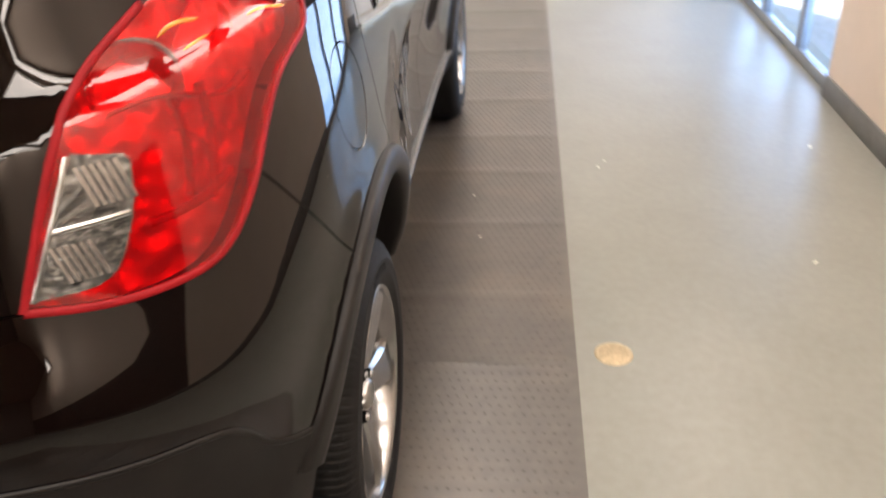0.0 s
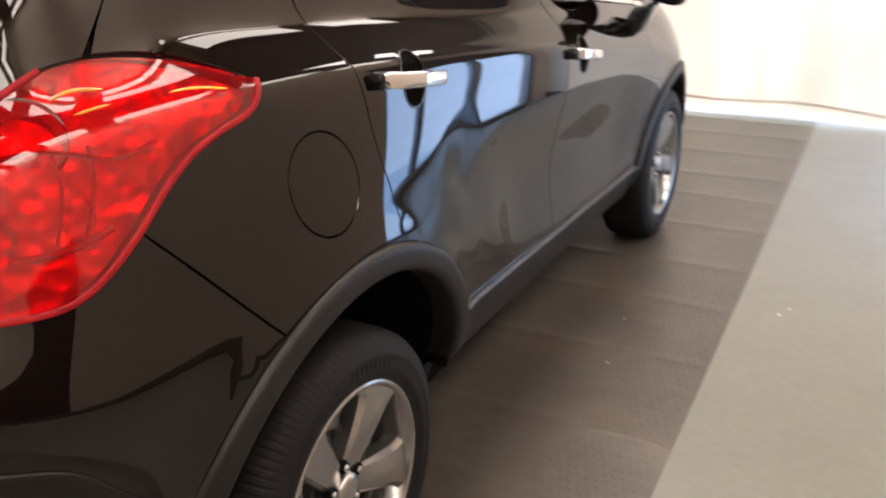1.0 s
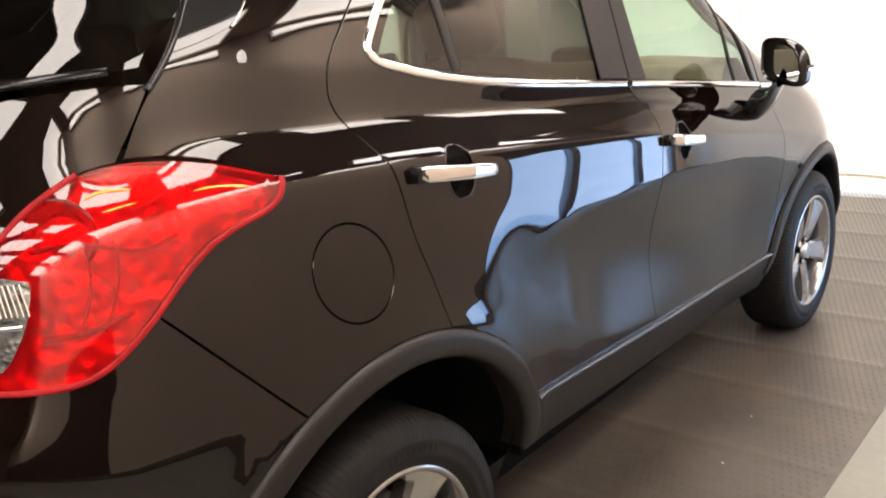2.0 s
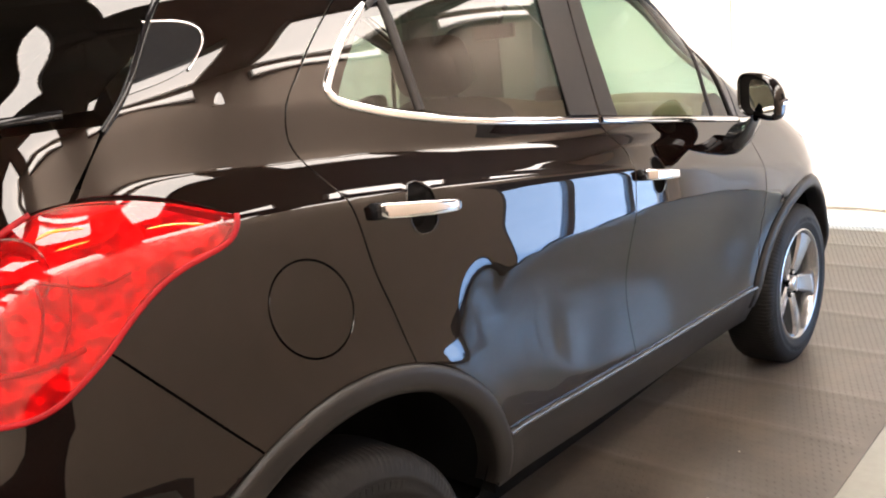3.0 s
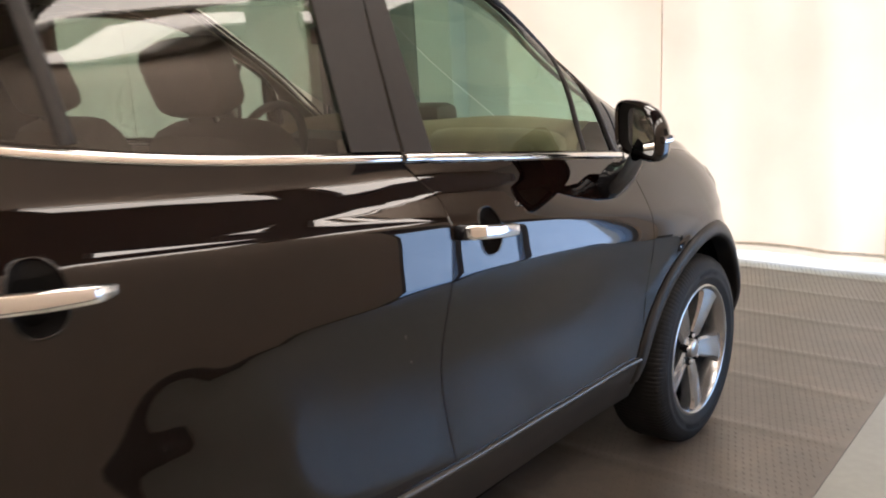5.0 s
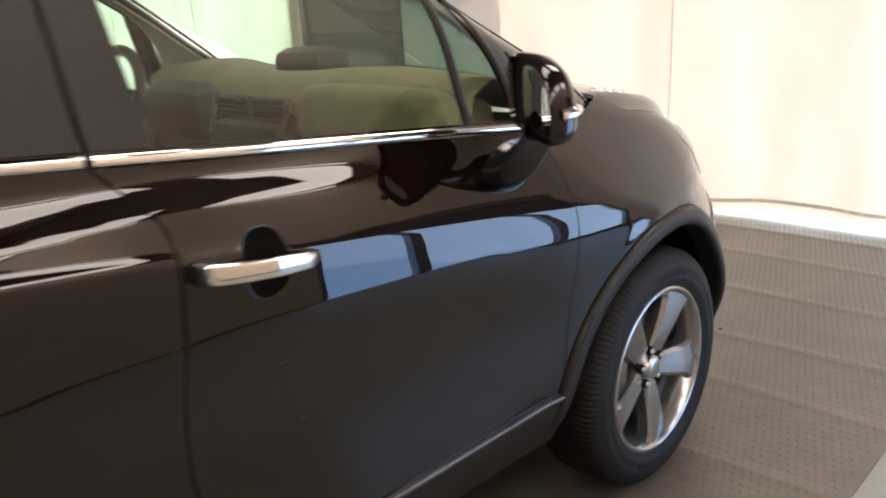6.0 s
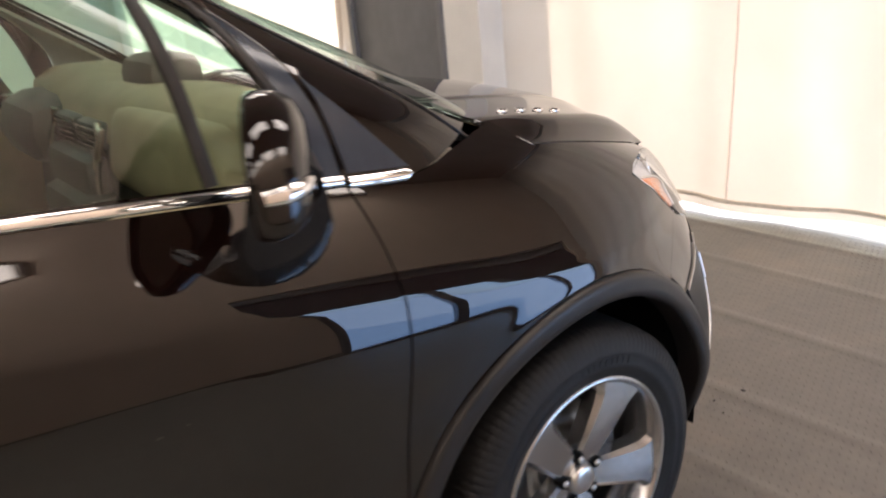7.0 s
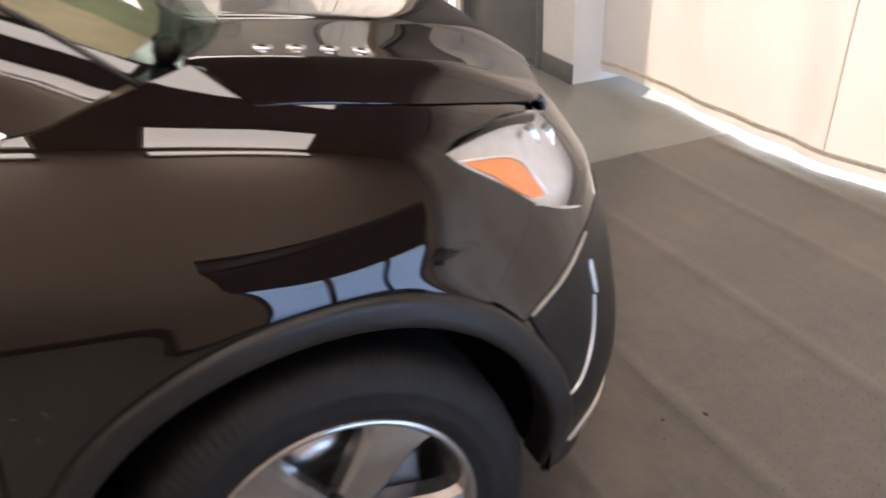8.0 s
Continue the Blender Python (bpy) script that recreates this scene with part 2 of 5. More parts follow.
# ---- spline sheets ----
def spline(points, n, knots=None):
    """A cubic with natural ends through the points, n steps for each span; knots: where along the line they lie."""
    p = np.asarray(points, float)
    m = len(p)
    h = np.ones(m - 1) if knots is None else np.diff(np.asarray(knots, float))
    hs = h.reshape((-1,) + (1,) * (p.ndim - 1))
    slope = np.diff(p, axis=0) / hs
    a, b = np.zeros((m, m)), np.zeros_like(p)
    a[0, :2], a[-1, -2:] = (2, 1), (1, 2)
    b[0], b[-1] = 3 * slope[0], 3 * slope[-1]
    for i in range(1, m - 1):
        a[i, i - 1 : i + 2] = h[i], 2 * (h[i - 1] + h[i]), h[i - 1]
        b[i] = 3 * (h[i] * slope[i - 1] + h[i - 1] * slope[i])
    d = np.linalg.solve(a, b.reshape(m, -1)).reshape(p.shape)
    t = np.linspace(0, m - 1, (m - 1) * n + 1)
    k = np.minimum(t.astype(int), m - 2)
    f = (t - k).reshape((-1,) + (1,) * (p.ndim - 1))
    return p[k] * (2 * f**3 - 3 * f**2 + 1) + d[k] * hs[k] * (f**3 - 2 * f**2 + f) + p[k + 1] * (3 * f**2 - 2 * f**3) + d[k + 1] * hs[k] * (f**3 - f**2)


def even(points, n, knots):
    """A cubic that never swings past its points, n steps for each span, softened a little along the way."""
    p = np.asarray(points, float)
    m = len(p)
    h = np.diff(np.asarray(knots, float)).reshape((-1,) + (1,) * (p.ndim - 1))
    s = np.diff(p, axis=0) / h
    d = np.zeros_like(p)
    d[0], d[-1] = s[0], s[-1]
    a, b = 2 * h[1:] + h[:-1], h[1:] + 2 * h[:-1]
    same = s[:-1] * s[1:] > 1e-12
    low, high = np.where(same, s[:-1], 1.0), np.where(same, s[1:], 1.0)
    d[1:-1] = np.where(same, (a + b) / (a / low + b / high), 0.0)
    t = np.linspace(0, m - 1, (m - 1) * n + 1)
    k = np.minimum(t.astype(int), m - 2)
    f = (t - k).reshape((-1,) + (1,) * (p.ndim - 1))
    g = p[k] * (2 * f**3 - 3 * f**2 + 1) + d[k] * h[k] * (f**3 - 2 * f**2 + f) + p[k + 1] * (3 * f**2 - 2 * f**3) + d[k + 1] * h[k] * (f**3 - f**2)
    for _ in range(60):
        g[1:-1] = 0.25 * g[:-2] + 0.5 * g[1:-1] + 0.25 * g[2:]
    return g


class Sheet:
    """A smooth surface through rings of points. v counts the rings, u the points along a ring."""

    def __init__(self, rings, n=40, sign=1, calm=False):
        self.n = n
        lines = np.array([spline(r, n) for r in rings])
        steps = np.linalg.norm(np.diff(lines, axis=0), axis=2).mean(axis=1)
        self.g = (even if calm else spline)(lines, n, np.concatenate([[0], np.cumsum(steps)]))
        self.sign = sign
        self.settle()

    def settle(self):
        du, dv = np.gradient(self.g, axis=1), np.gradient(self.g, axis=0)
        nn = np.cross(du, dv) * self.sign
        self.normals = nn / np.maximum(np.linalg.norm(nn, axis=2, keepdims=True), 1e-9)
        self.du, self.dv = du, dv
        # lengths along the sheet, to lay a panel out flat
        self.uk = np.concatenate([[0], np.cumsum(np.linalg.norm(np.diff(self.g, axis=1), axis=2).max(axis=0))])
        self.vk = np.concatenate([[0], np.cumsum(np.linalg.norm(np.diff(self.g, axis=0), axis=2).mean(axis=1))])

    def press(self, relief):
        """Presses a relief, metres outwards for each (y, z), into the side."""
        r = relief(self.g[..., 1], self.g[..., 2])
        for k in range(4):
            r[1:-1] = .25 * r[:-2] + .5 * r[1:-1] + .25 * r[2:]
            if k % 3 == 0:
                r[:, 1:-1] = .25 * r[:, :-2] + .5 * r[:, 1:-1] + .25 * r[:, 2:]
        self.g[..., 0] += r
        self.settle()

    def flat(self, uv):
        return np.stack([np.interp(uv[:, k] * self.n, np.arange(len(t)), t) for k, t in ((0, self.uk), (1, self.vk))], axis=1)

    def unflat(self, p):
        return np.stack([np.interp(p[:, k], t, np.arange(len(t))) / self.n for k, t in ((0, self.uk), (1, self.vk))], axis=1)

    def drawn_in(self, uv, d):
        """An outline on the sheet, drawn in by a true distance."""
        step = inset(uv, 1.0) - uv
        pos, nrm = self.sample(self.g, uv[:, 0], uv[:, 1]), self.sample(self.normals, uv[:, 0], uv[:, 1])
        du, dv = self.sample(self.du, uv[:, 0], uv[:, 1]), self.sample(self.dv, uv[:, 0], uv[:, 1])
        side = np.cross(nrm, np.roll(pos, -1, axis=0) - np.roll(pos, 1, axis=0))
        side /= np.maximum(np.linalg.norm(side, axis=1, keepdims=True), 1e-9)
        out = []
        for s, a, b, inward in zip(side, du, dv, step):
            w = np.linalg.lstsq(np.stack([a, b], axis=1), s * d, rcond=None)[0] / self.n
            out.append(w if np.dot(w * (1 if d > 0 else -1), inward) > 0 else -w)
        return uv + np.array(out)

    def sample(self, table, u, v):
        i, j = np.asarray(v) * self.n, np.asarray(u) * self.n
        h, w = table.shape[:2]
        a, b = np.clip(i.astype(int), 0, h - 2), np.clip(j.astype(int), 0, w - 2)
        f, g = (i - a)[:, None], (j - b)[:, None]
        return (table[a, b] * (1 - g) + table[a, b + 1] * g) * (1 - f) + (table[a + 1, b] * (1 - g) + table[a + 1, b + 1] * g) * f

    def find(self, pts, axes, vlim=None, ulim=None):
        """The (u, v) of points that are given by two of their coordinates."""
        out = []
        h, w = self.g.shape[:2]
        i0, i1 = (0, h) if vlim is None else (int(vlim[0] * self.n), int(vlim[1] * self.n) + 1)
        j0, j1 = (0, w) if ulim is None else (int(ulim[0] * self.n), int(ulim[1] * self.n) + 1)
        part_g = self.g[i0:i1, j0:j1][:, :, list(axes)]
        for p in pts:
            d = ((part_g - np.asarray(p)) ** 2).sum(axis=2)
            i, j = np.unravel_index(np.argmin(d), d.shape)
            i, j = i + i0, j + j0
            jac = np.stack([self.du[i, j][list(axes)], self.dv[i, j][list(axes)]], axis=1)
            s = np.clip(np.linalg.lstsq(jac, np.asarray(p) - self.g[i, j][list(axes)], rcond=None)[0], -1.5, 1.5)
            out.append(((j + s[0]) / self.n, (i + s[1]) / self.n))
        return np.array(out)


def smooth_path(points, step=0.015):
    """A smooth line through the points, with even steps."""
    if len(points) == 2:
        p = np.asarray(points, float)
        dense = p[0] + np.linspace(0, 1, 200)[:, None] * (p[1] - p[0])
    else:
        dense = spline(points, 60)
    s = np.concatenate([[0], np.cumsum(np.linalg.norm(np.diff(dense, axis=0), axis=1))])
    k = max(2, int(round(s[-1] / step)) + 1)
    t = np.linspace(0, s[-1], k)
    return np.stack([np.interp(t, s, dense[:, i]) for i in range(dense.shape[1])], axis=1)


def loop_of(*paths, step=0.015):
    """A closed outline of smooth paths that meet at corners."""
    pts = [smooth_path(p, step)[:-1] for p in paths]
    return np.concatenate(pts)


def inset(loop, d):
    nxt, prv = np.roll(loop, -1, axis=0), np.roll(loop, 1, axis=0)
    t = nxt - prv
    t /= np.maximum(np.linalg.norm(t, axis=1, keepdims=True), 1e-9)
    nx, ny = loop[:, 0], loop[:, 1]
    area = np.sum(nx * np.roll(ny, -1) - np.roll(nx, -1) * ny)
    nrm = np.stack([-t[:, 1], t[:, 0]], axis=1) * (1 if area > 0 else -1)
    return loop + nrm * d


def inside(pts, loop):
    x, y = pts[:, 0][:, None], pts[:, 1][:, None]
    x0, y0 = loop[:, 0][None], loop[:, 1][None]
    x1, y1 = np.roll(loop[:, 0], -1)[None], np.roll(loop[:, 1], -1)[None]
    cross = (y0 > y) != (y1 > y)
    at = (x1 - x0) * (y - y0) / np.where(y1 == y0, 1e-12, y1 - y0) + x0
    return (np.sum(cross & (x < at), axis=1) % 2) == 1


def patch(sheet, loop, axes=(1, 2), gap=0.0022, step=0.028, thick=0.012, lift=0.0, holes=(), vlim=None, ulim=None, whole=False, uv=False):
    """Vertices, normals and faces of a panel cut out of a sheet along an outline, with its edges turned inwards."""
    from mathutils.geometry import delaunay_2d_cdt
    uvs = [o if uv else sheet.find(o, axes, vlim, ulim) for o in [loop, *holes]]
    flats = [sheet.flat(sheet.drawn_in(u, gap if k == 0 else -gap)) for k, u in enumerate(uvs)]
    lo, hi = flats[0].min(axis=0), flats[0].max(axis=0)
    gx, gy = np.meshgrid(np.arange(lo[0], hi[0], step), np.arange(lo[1], hi[1], step))
    gx = gx + (np.arange(gx.shape[0]) % 2)[:, None] * step * 0.5
    inner = np.stack([gx.ravel(), gy.ravel()], axis=1)
    if len(inner):
        keep = inside(inner, flats[0])
        for f in flats[1:]:
            keep &= ~inside(inner, f)
        inner = inner[keep]
        rim = np.concatenate(flats)
        far = np.array([np.min(np.sum((rim - p) ** 2, axis=1)) > (0.45 * step) ** 2 for p in inner], bool) if len(inner) else np.zeros(0, bool)
        inner = inner[far]
    pts = np.concatenate(flats + [inner])
    edges, base = [], 0
    for f in flats:
        edges += [(base + i, base + (i + 1) % len(f)) for i in range(len(f))]
        base += len(f)
    vs, _, fs, _, _, _ = delaunay_2d_cdt([Vector(p) for p in pts], edges, [], 0, 1e-7)
    p2 = np.array([tuple(v) for v in vs])
    tri = [tuple(f) for f in fs]
    cen = np.array([p2[list(f)].mean(axis=0) for f in tri])
    ok = inside(cen, flats[0])
    for f in flats[1:]:
        ok &= ~inside(cen, f)
    tri = [f for f, k in zip(tri, ok) if k]
    q = sheet.unflat(p2)
    pos, nrm = sheet.sample(sheet.g, q[:, 0], q[:, 1]), sheet.sample(sheet.normals, q[:, 0], q[:, 1])
    nrm /= np.maximum(np.linalg.norm(nrm, axis=1, keepdims=True), 1e-9)
    pos = pos + nrm * lift
    # the winding follows the normals
    a, b, c3 = (pos[[f[k] for f in tri]] for k in range(3))
    wrong = np.einsum("ij,ij->i", np.cross(b - a, c3 - a), nrm[[f[0] for f in tri]]) < 0
    tri = [f[::-1] if w else f for f, w in zip(tri, wrong)]
    verts, norms = list(pos), list(nrm)
    if thick:
        use = {}
        for f in tri:
            for i in range(3):
                e = (f[i], f[(i + 1) % 3])
                use[e] = use.get(e, 0) + 1
        rimmed = [e for e in use if (e[1], e[0]) not in use]
        for e0, e1 in rimmed:
            if whole and abs(pos[e0][0]) < 0.004 and abs(pos[e1][0]) < 0.004:
                continue
            out = np.cross(pos[e1] - pos[e0], nrm[e0])
            out /= max(np.linalg.norm(out), 1e-9)
            k = len(verts)
            verts += [pos[e0], pos[e1], pos[e1] - nrm[e1] * thick, pos[e0] - nrm[e0] * thick]
            norms += [(out + nrm[e0]) * 0.7, (out + nrm[e1]) * 0.7, out, out]
            tri.append((k + 1, k, k + 3, k + 2))
    return np.array(verts), np.array(norms), tri


def mesh_of(name, verts, norms, faces, mat, parent=None, label=""):
    me = bpy.data.meshes.new(name)
    me.from_pydata([tuple(map(float, v)) for v in verts], [], faces)
    for p in me.polygons:
        p.use_smooth = True
    n = np.asarray(norms, float)
    n = n / np.maximum(np.linalg.norm(n, axis=1, keepdims=True), 1e-9)
    me.normals_split_custom_set_from_vertices([tuple(v) for v in n])
    return link(name, me, mat, parent, label)


def mirrored(data):
    v, n, f = data
    s = np.array([-1, 1, 1])
    return v * s, n * s, [tuple(reversed(t)) for t in f]


def both(name, data, mat, parent, label="", whole=False):
    """The panel on the right and its mirror image on the left; whole: joined into one. parent: one, or one for each side."""
    v, n, f = data
    mv, mn, mf = mirrored(data)
    pr, pl = parent if isinstance(parent, (tuple, list)) else (parent, parent)
    if whole:
        k = len(v)
        return mesh_of(name, np.concatenate([v, mv]), np.concatenate([n, mn]), f + [tuple(i + k for i in t) for t in mf], mat, pr, label)
    return mesh_of(name, v, n, f, mat, pr, label), mesh_of(name, mv, mn, mf, mat, pl, label)


def strip(sheet, path, width, height, axes=(1, 2), vlim=None, ulim=None, lift=0.0, step=0.02, taper=(1, 1)):
    """A moulding of curved section laid along a path on a sheet: vertices, normals, faces."""
    pts = smooth_path(path, step)
    uv = sheet.find(pts, axes, vlim, ulim)
    pos, nrm = sheet.sample(sheet.g, uv[:, 0], uv[:, 1]), sheet.sample(sheet.normals, uv[:, 0], uv[:, 1])
    nrm /= np.linalg.norm(nrm, axis=1, keepdims=True)
    t = np.gradient(pos, axis=0)
    t /= np.linalg.norm(t, axis=1, keepdims=True)
    side = np.cross(nrm, t)
    k = len(pos)
    wide = width * np.interp(np.linspace(0, 1, k), (0, .08, .92, 1), (taper[0], 1, 1, taper[1]))[:, None]
    prof = [(-.5, -.004), (-.5, height * .35), (-.36, height * .8), (-.15, height), (.15, height), (.36, height * .8), (.5, height * .35), (.5, -.004)]
    slope = [(-1, 0), (-1, .35), (-.5, .85), (-.12, 1), (.12, 1), (.5, .85), (1, .35), (1, 0)]
    verts = np.concatenate([pos + side * wide * o + nrm * (h + lift) for o, h in prof])
    norms = np.concatenate([side * a + nrm * b for a, b in slope])
    f = grid_faces(len(prof), k)
    a, b, c = verts[[q[0] for q in f]], verts[[q[1] for q in f]], verts[[q[2] for q in f]]
    mid = np.einsum("ij,ij->i", np.cross(b - a, c - a), norms[[q[0] for q in f]])
    if np.mean(mid) < 0:
        f = [tuple(reversed(q)) for q in f]
    return verts, norms, f


# ---- the drive-through bay ----
RIGHT, FAR, LEFT, BACK, HIGH = 2.67, 5.20, -8.2, -8.5, 2.68
FAR_LEFT = 4.72  # the far wall stands nearer to the left of the curtain

floor = box("floor", (LEFT, BACK, -0.12), (RIGHT + 0.2, FAR + 0.3, 0), CONCRETE, label="glossy light grey painted concrete floor, scuffed")
tagged(floor, kind="structure")
ground = raw("ground", [(-300, -300, -0.14), (300, -300, -0.14), (300, 300, -0.14), (-300, 300, -0.14)], [(0, 1, 2, 3)], ASPHALT, label="pale concrete yard outside the bay")
tagged(ground, kind="structure")


def wall(name, boxes, mat, label):
    bm = bmesh.new()
    for lo, hi in boxes:
        add_box(bm, lo, hi)
    return tagged(part(name, bm, mat, label=label), kind="structure")


W0, W1, WTOP = 2.78, 4.98, 1.76  # the glazed opening of the right wall
DARK_Y, DARK_Z = -1.35, 1.38  # behind the car, below this height: unseen dark wall, added for the bumper's reflection
WMID = 1.16  # glass below; added dark panels above stand in for the dim upper glass
wall("wall_east", [((RIGHT, DARK_Y, 0), (RIGHT + 0.10, W0, HIGH)), ((RIGHT, BACK, DARK_Z), (RIGHT + 0.10, DARK_Y, HIGH)), ((RIGHT, W1, 0), (RIGHT + 0.10, FAR + 0.3, HIGH)), ((RIGHT, W0, WTOP), (RIGHT + 0.10, W1, HIGH))], WALL, "cream painted wall beside the glazed opening")
wall("wall_east_dado", [((RIGHT, BACK, 0), (RIGHT + 0.10, DARK_Y, DARK_Z))], UNSEEN_DARK, "unseen dark lower wall, added to darken the bumper reflection")
C0, C1, CTOP = -1.95, 2.28, 2.62  # the opening behind the curtain
D0, D1 = -7.8, -3.48  # the curtained opening of an assumed next lane, added to brighten the bonnet's reflection
wall("wall_north", [((C1, FAR, 0), (RIGHT, FAR + 0.2, HIGH)), ((C0, FAR, CTOP), (C1, FAR + 0.2, HIGH))], WHITE_WALL, "white painted wall round the curtained opening")
for name, lo, hi in (("wall_north_left", (LEFT, FAR_LEFT, 0), (D0, FAR_LEFT + 0.2, HIGH)), ("wall_north_pier", (D1, FAR_LEFT, 0), (-3.30, FAR_LEFT + 0.2, HIGH)), ("wall_north_head", (D0, FAR_LEFT, CTOP), (D1, FAR_LEFT + 0.2, HIGH)), ("wall_north_middle", (-2.28, FAR_LEFT, 0), (C0, FAR_LEFT + 0.2, HIGH)), ("wall_north_lintel", (-3.30, FAR_LEFT, 2.15), (-2.28, FAR_LEFT + 0.2, HIGH)), ("wall_north_return", (C0 - 0.2, FAR_LEFT + 0.2, 0), (C0, FAR + 0.2, HIGH))):
    wall(name, [(lo, hi)], WHITE_WALL, "white painted wall beside a grey steel door")
wall("wall_west", [((LEFT - 0.2, BACK, 0), (LEFT, FAR_LEFT + 0.2, HIGH))], WHITE_WALL, "plain white painted wall")
wall("wall_south", [((LEFT, BACK - 0.2, 0), (RIGHT, BACK, HIGH))], BACK_WALL, "plain unseen wall, grey-brown to darken the bumper reflection")
wall("ceiling", [((-3.2, BACK, HIGH), (RIGHT, FAR, HIGH + 0.15))], CEIL, "brown steel deck ceiling")
wall("ceiling_west", [((LEFT, BACK, HIGH), (-3.2, FAR, HIGH + 0.15))], WHITE_WALL, "unseen white ceiling, added to brighten the bonnet reflection")

bm = bmesh.new()
for lo, hi in (((RIGHT - 0.014, BACK, 0), (RIGHT, W0, 0.11)), ((C1, FAR - 0.014, 0), (RIGHT - 0.014, FAR, 0.11)), ((-2.28, FAR_LEFT - 0.014, 0), (C0, FAR_LEFT, 0.11)), ((D1, FAR_LEFT - 0.014, 0), (-3.35, FAR_LEFT, 0.11))):
    add_box(bm, lo, hi, 0.003)
tagged(part("baseboard", bm, BASE, label="dark grey vinyl baseboard"), kind="structure")

# grey steel door in the return wall
door = tagged(empty("door_1", -2.815, FAR_LEFT), label="closed dark grey painted steel door", kind="structure")
for name, lo, hi in (("door_leaf", (-3.30, FAR_LEFT + 0.02, 0.012), (-2.33, FAR_LEFT + 0.07, 2.1)), ("door_frame", (-3.35, FAR_LEFT - 0.02, 0), (-3.30, FAR_LEFT + 0.12, 2.15)), ("door_frame", (-2.33, FAR_LEFT - 0.02, 0), (-2.28, FAR_LEFT + 0.12, 2.15)), ("door_frame", (-3.30, FAR_LEFT - 0.02, 2.1), (-2.33, FAR_LEFT + 0.12, 2.15)), ("threshold", (-3.30, FAR_LEFT - 0.03, 0), (-2.33, FAR_LEFT + 0.12, 0.012))):
    ob = box(name, lo, hi, STEEL if name == "threshold" else GREY_DOOR, bevel=0.003)
    ob.location = (2.815, -FAR_LEFT, 0)
    ob.parent = door

# storefront glazing in the right wall
glazing = tagged(empty("window_1", RIGHT, W0), label="low shopfront window in a grey metal frame", kind="structure")
bars = [(W0, W0 + 0.05), (3.36, 3.43), (4.14, 4.21), (W1 - 0.05, W1)]
for a, b in bars:
    ob = box("mullion", (RIGHT + 0.02, a, 0.06), (RIGHT + 0.07, b, WMID - 0.05), FRAME, bevel=0.003)
    ob.location, ob.parent = (-RIGHT, -W0, 0), glazing
for lo, hi in ((0.0, 0.06), (WMID - 0.05, WMID), (WTOP - 0.05, WTOP)):
    ob = box("window_frame", (RIGHT + 0.02, W0, lo), (RIGHT + 0.07, W1, hi), FRAME, bevel=0.003)
    ob.location, ob.parent = (-RIGHT, -W0, 0), glazing
for (a, b), (c, d) in zip(bars, bars[1:]):
    ob = box("pane", (RIGHT + 0.042, b, 0.06), (RIGHT + 0.050, c, WMID - 0.05), PANE)
    ob.location, ob.parent, ob.visible_shadow = (-RIGHT, -W0, 0), glazing, False
    ob = box("spandrel_panel", (RIGHT + 0.03, max(a, W0 + 0.001), WMID), (RIGHT + 0.06, c if d < W1 else W1 - 0.001, WTOP - 0.05), DIM_GLAZING, label="dark slate panel standing in for dim upper glass")
    ob.location, ob.parent = (-RIGHT, -W0, 0), glazing


def curtain(c0, c1, yc, seams, cloth):
    """A hanging sheet with soft folds, a seam every two metres and a hem that hangs clear of the floor."""
    thing = tagged(empty("curtain", (c0 + c1) / 2, yc), label="hanging cream plastic curtain, backlit, with sewn seams", category="curtain", group="curtains")
    xs, zs = np.linspace(c0 + 0.002, c1 + 0.12, 150), np.concatenate([np.linspace(0.045, 0.5, 14), np.linspace(0.58, CTOP - 0.01, 30)])
    verts = []

    def depth(x, z):
        low = max(0.0, 1 - z / 1.2)
        fold = 0.010 * math.sin(7 * x + 0.6) + 0.006 * math.sin(17 * x + 1.3 * z) + 0.02 * noise.noise((x * 1.4, z * 0.7, 0)) + 0.006 * noise.noise((x * 6, z * 3, 4))
        return yc + 0.02 + 0.04 * math.sin(1.1 * x) - (0.10 * max(0.0, c0 + 1.35 - x)) + low * (0.05 * math.sin(2.3 * x) + 0.03 * math.sin(5.1 * x + 2)) + fold

    def bottom(x):
        return 0.036 + 0.010 * math.sin(2.1 * x) + 0.008 * math.sin(6 * x)

    for z in zs:
        for x in xs:
            verts.append((x, depth(x, z), z if z > 0.045 else bottom(x)))
    n = len(verts)
    verts += [(x, y + 0.003, z) for x, y, z in verts]
    f = grid_faces(len(zs), len(xs))
    f += [tuple(i + n for i in reversed(q)) for q in f]
    sheet = raw("sheet", verts, f, cloth)
    sheet.location, sheet.parent = (-(c0 + c1) / 2, -yc, 0), thing
    for x in seams:
        pts = [(x - (c0 + c1) / 2, depth(x, z) - 0.003 - yc, z) for z in np.linspace(0.06, CTOP, 40)]
        bm = bmesh.new()
        tube(bm, pts, 0.004, 6)
        part("seam", bm, WALL, thing, "raised sewn seam")
    pts = [(x - (c0 + c1) / 2, depth(x, 0.10) - 0.004 - yc, bottom(x) + 0.05) for x in xs]
    bm = bmesh.new()
    tube(bm, pts, 0.006, 6, flat=1.9)
    part("hem", bm, HEM, thing, "tan hem band")
    bm = bmesh.new()
    tube(bm, [((c0 - c1) / 2, 0.03, CTOP - 0.02), ((c1 - c0) / 2, 0.03, CTOP - 0.02)], 0.02, 10)
    part("rail", bm, STEEL, thing)


HEM = material("tan_hem", (0.70, 0.60, 0.46), 0.7, vary=0.1, scale=30)
curtain(C0, C1, 5.05, (-0.455, 0.915), CURTAIN)
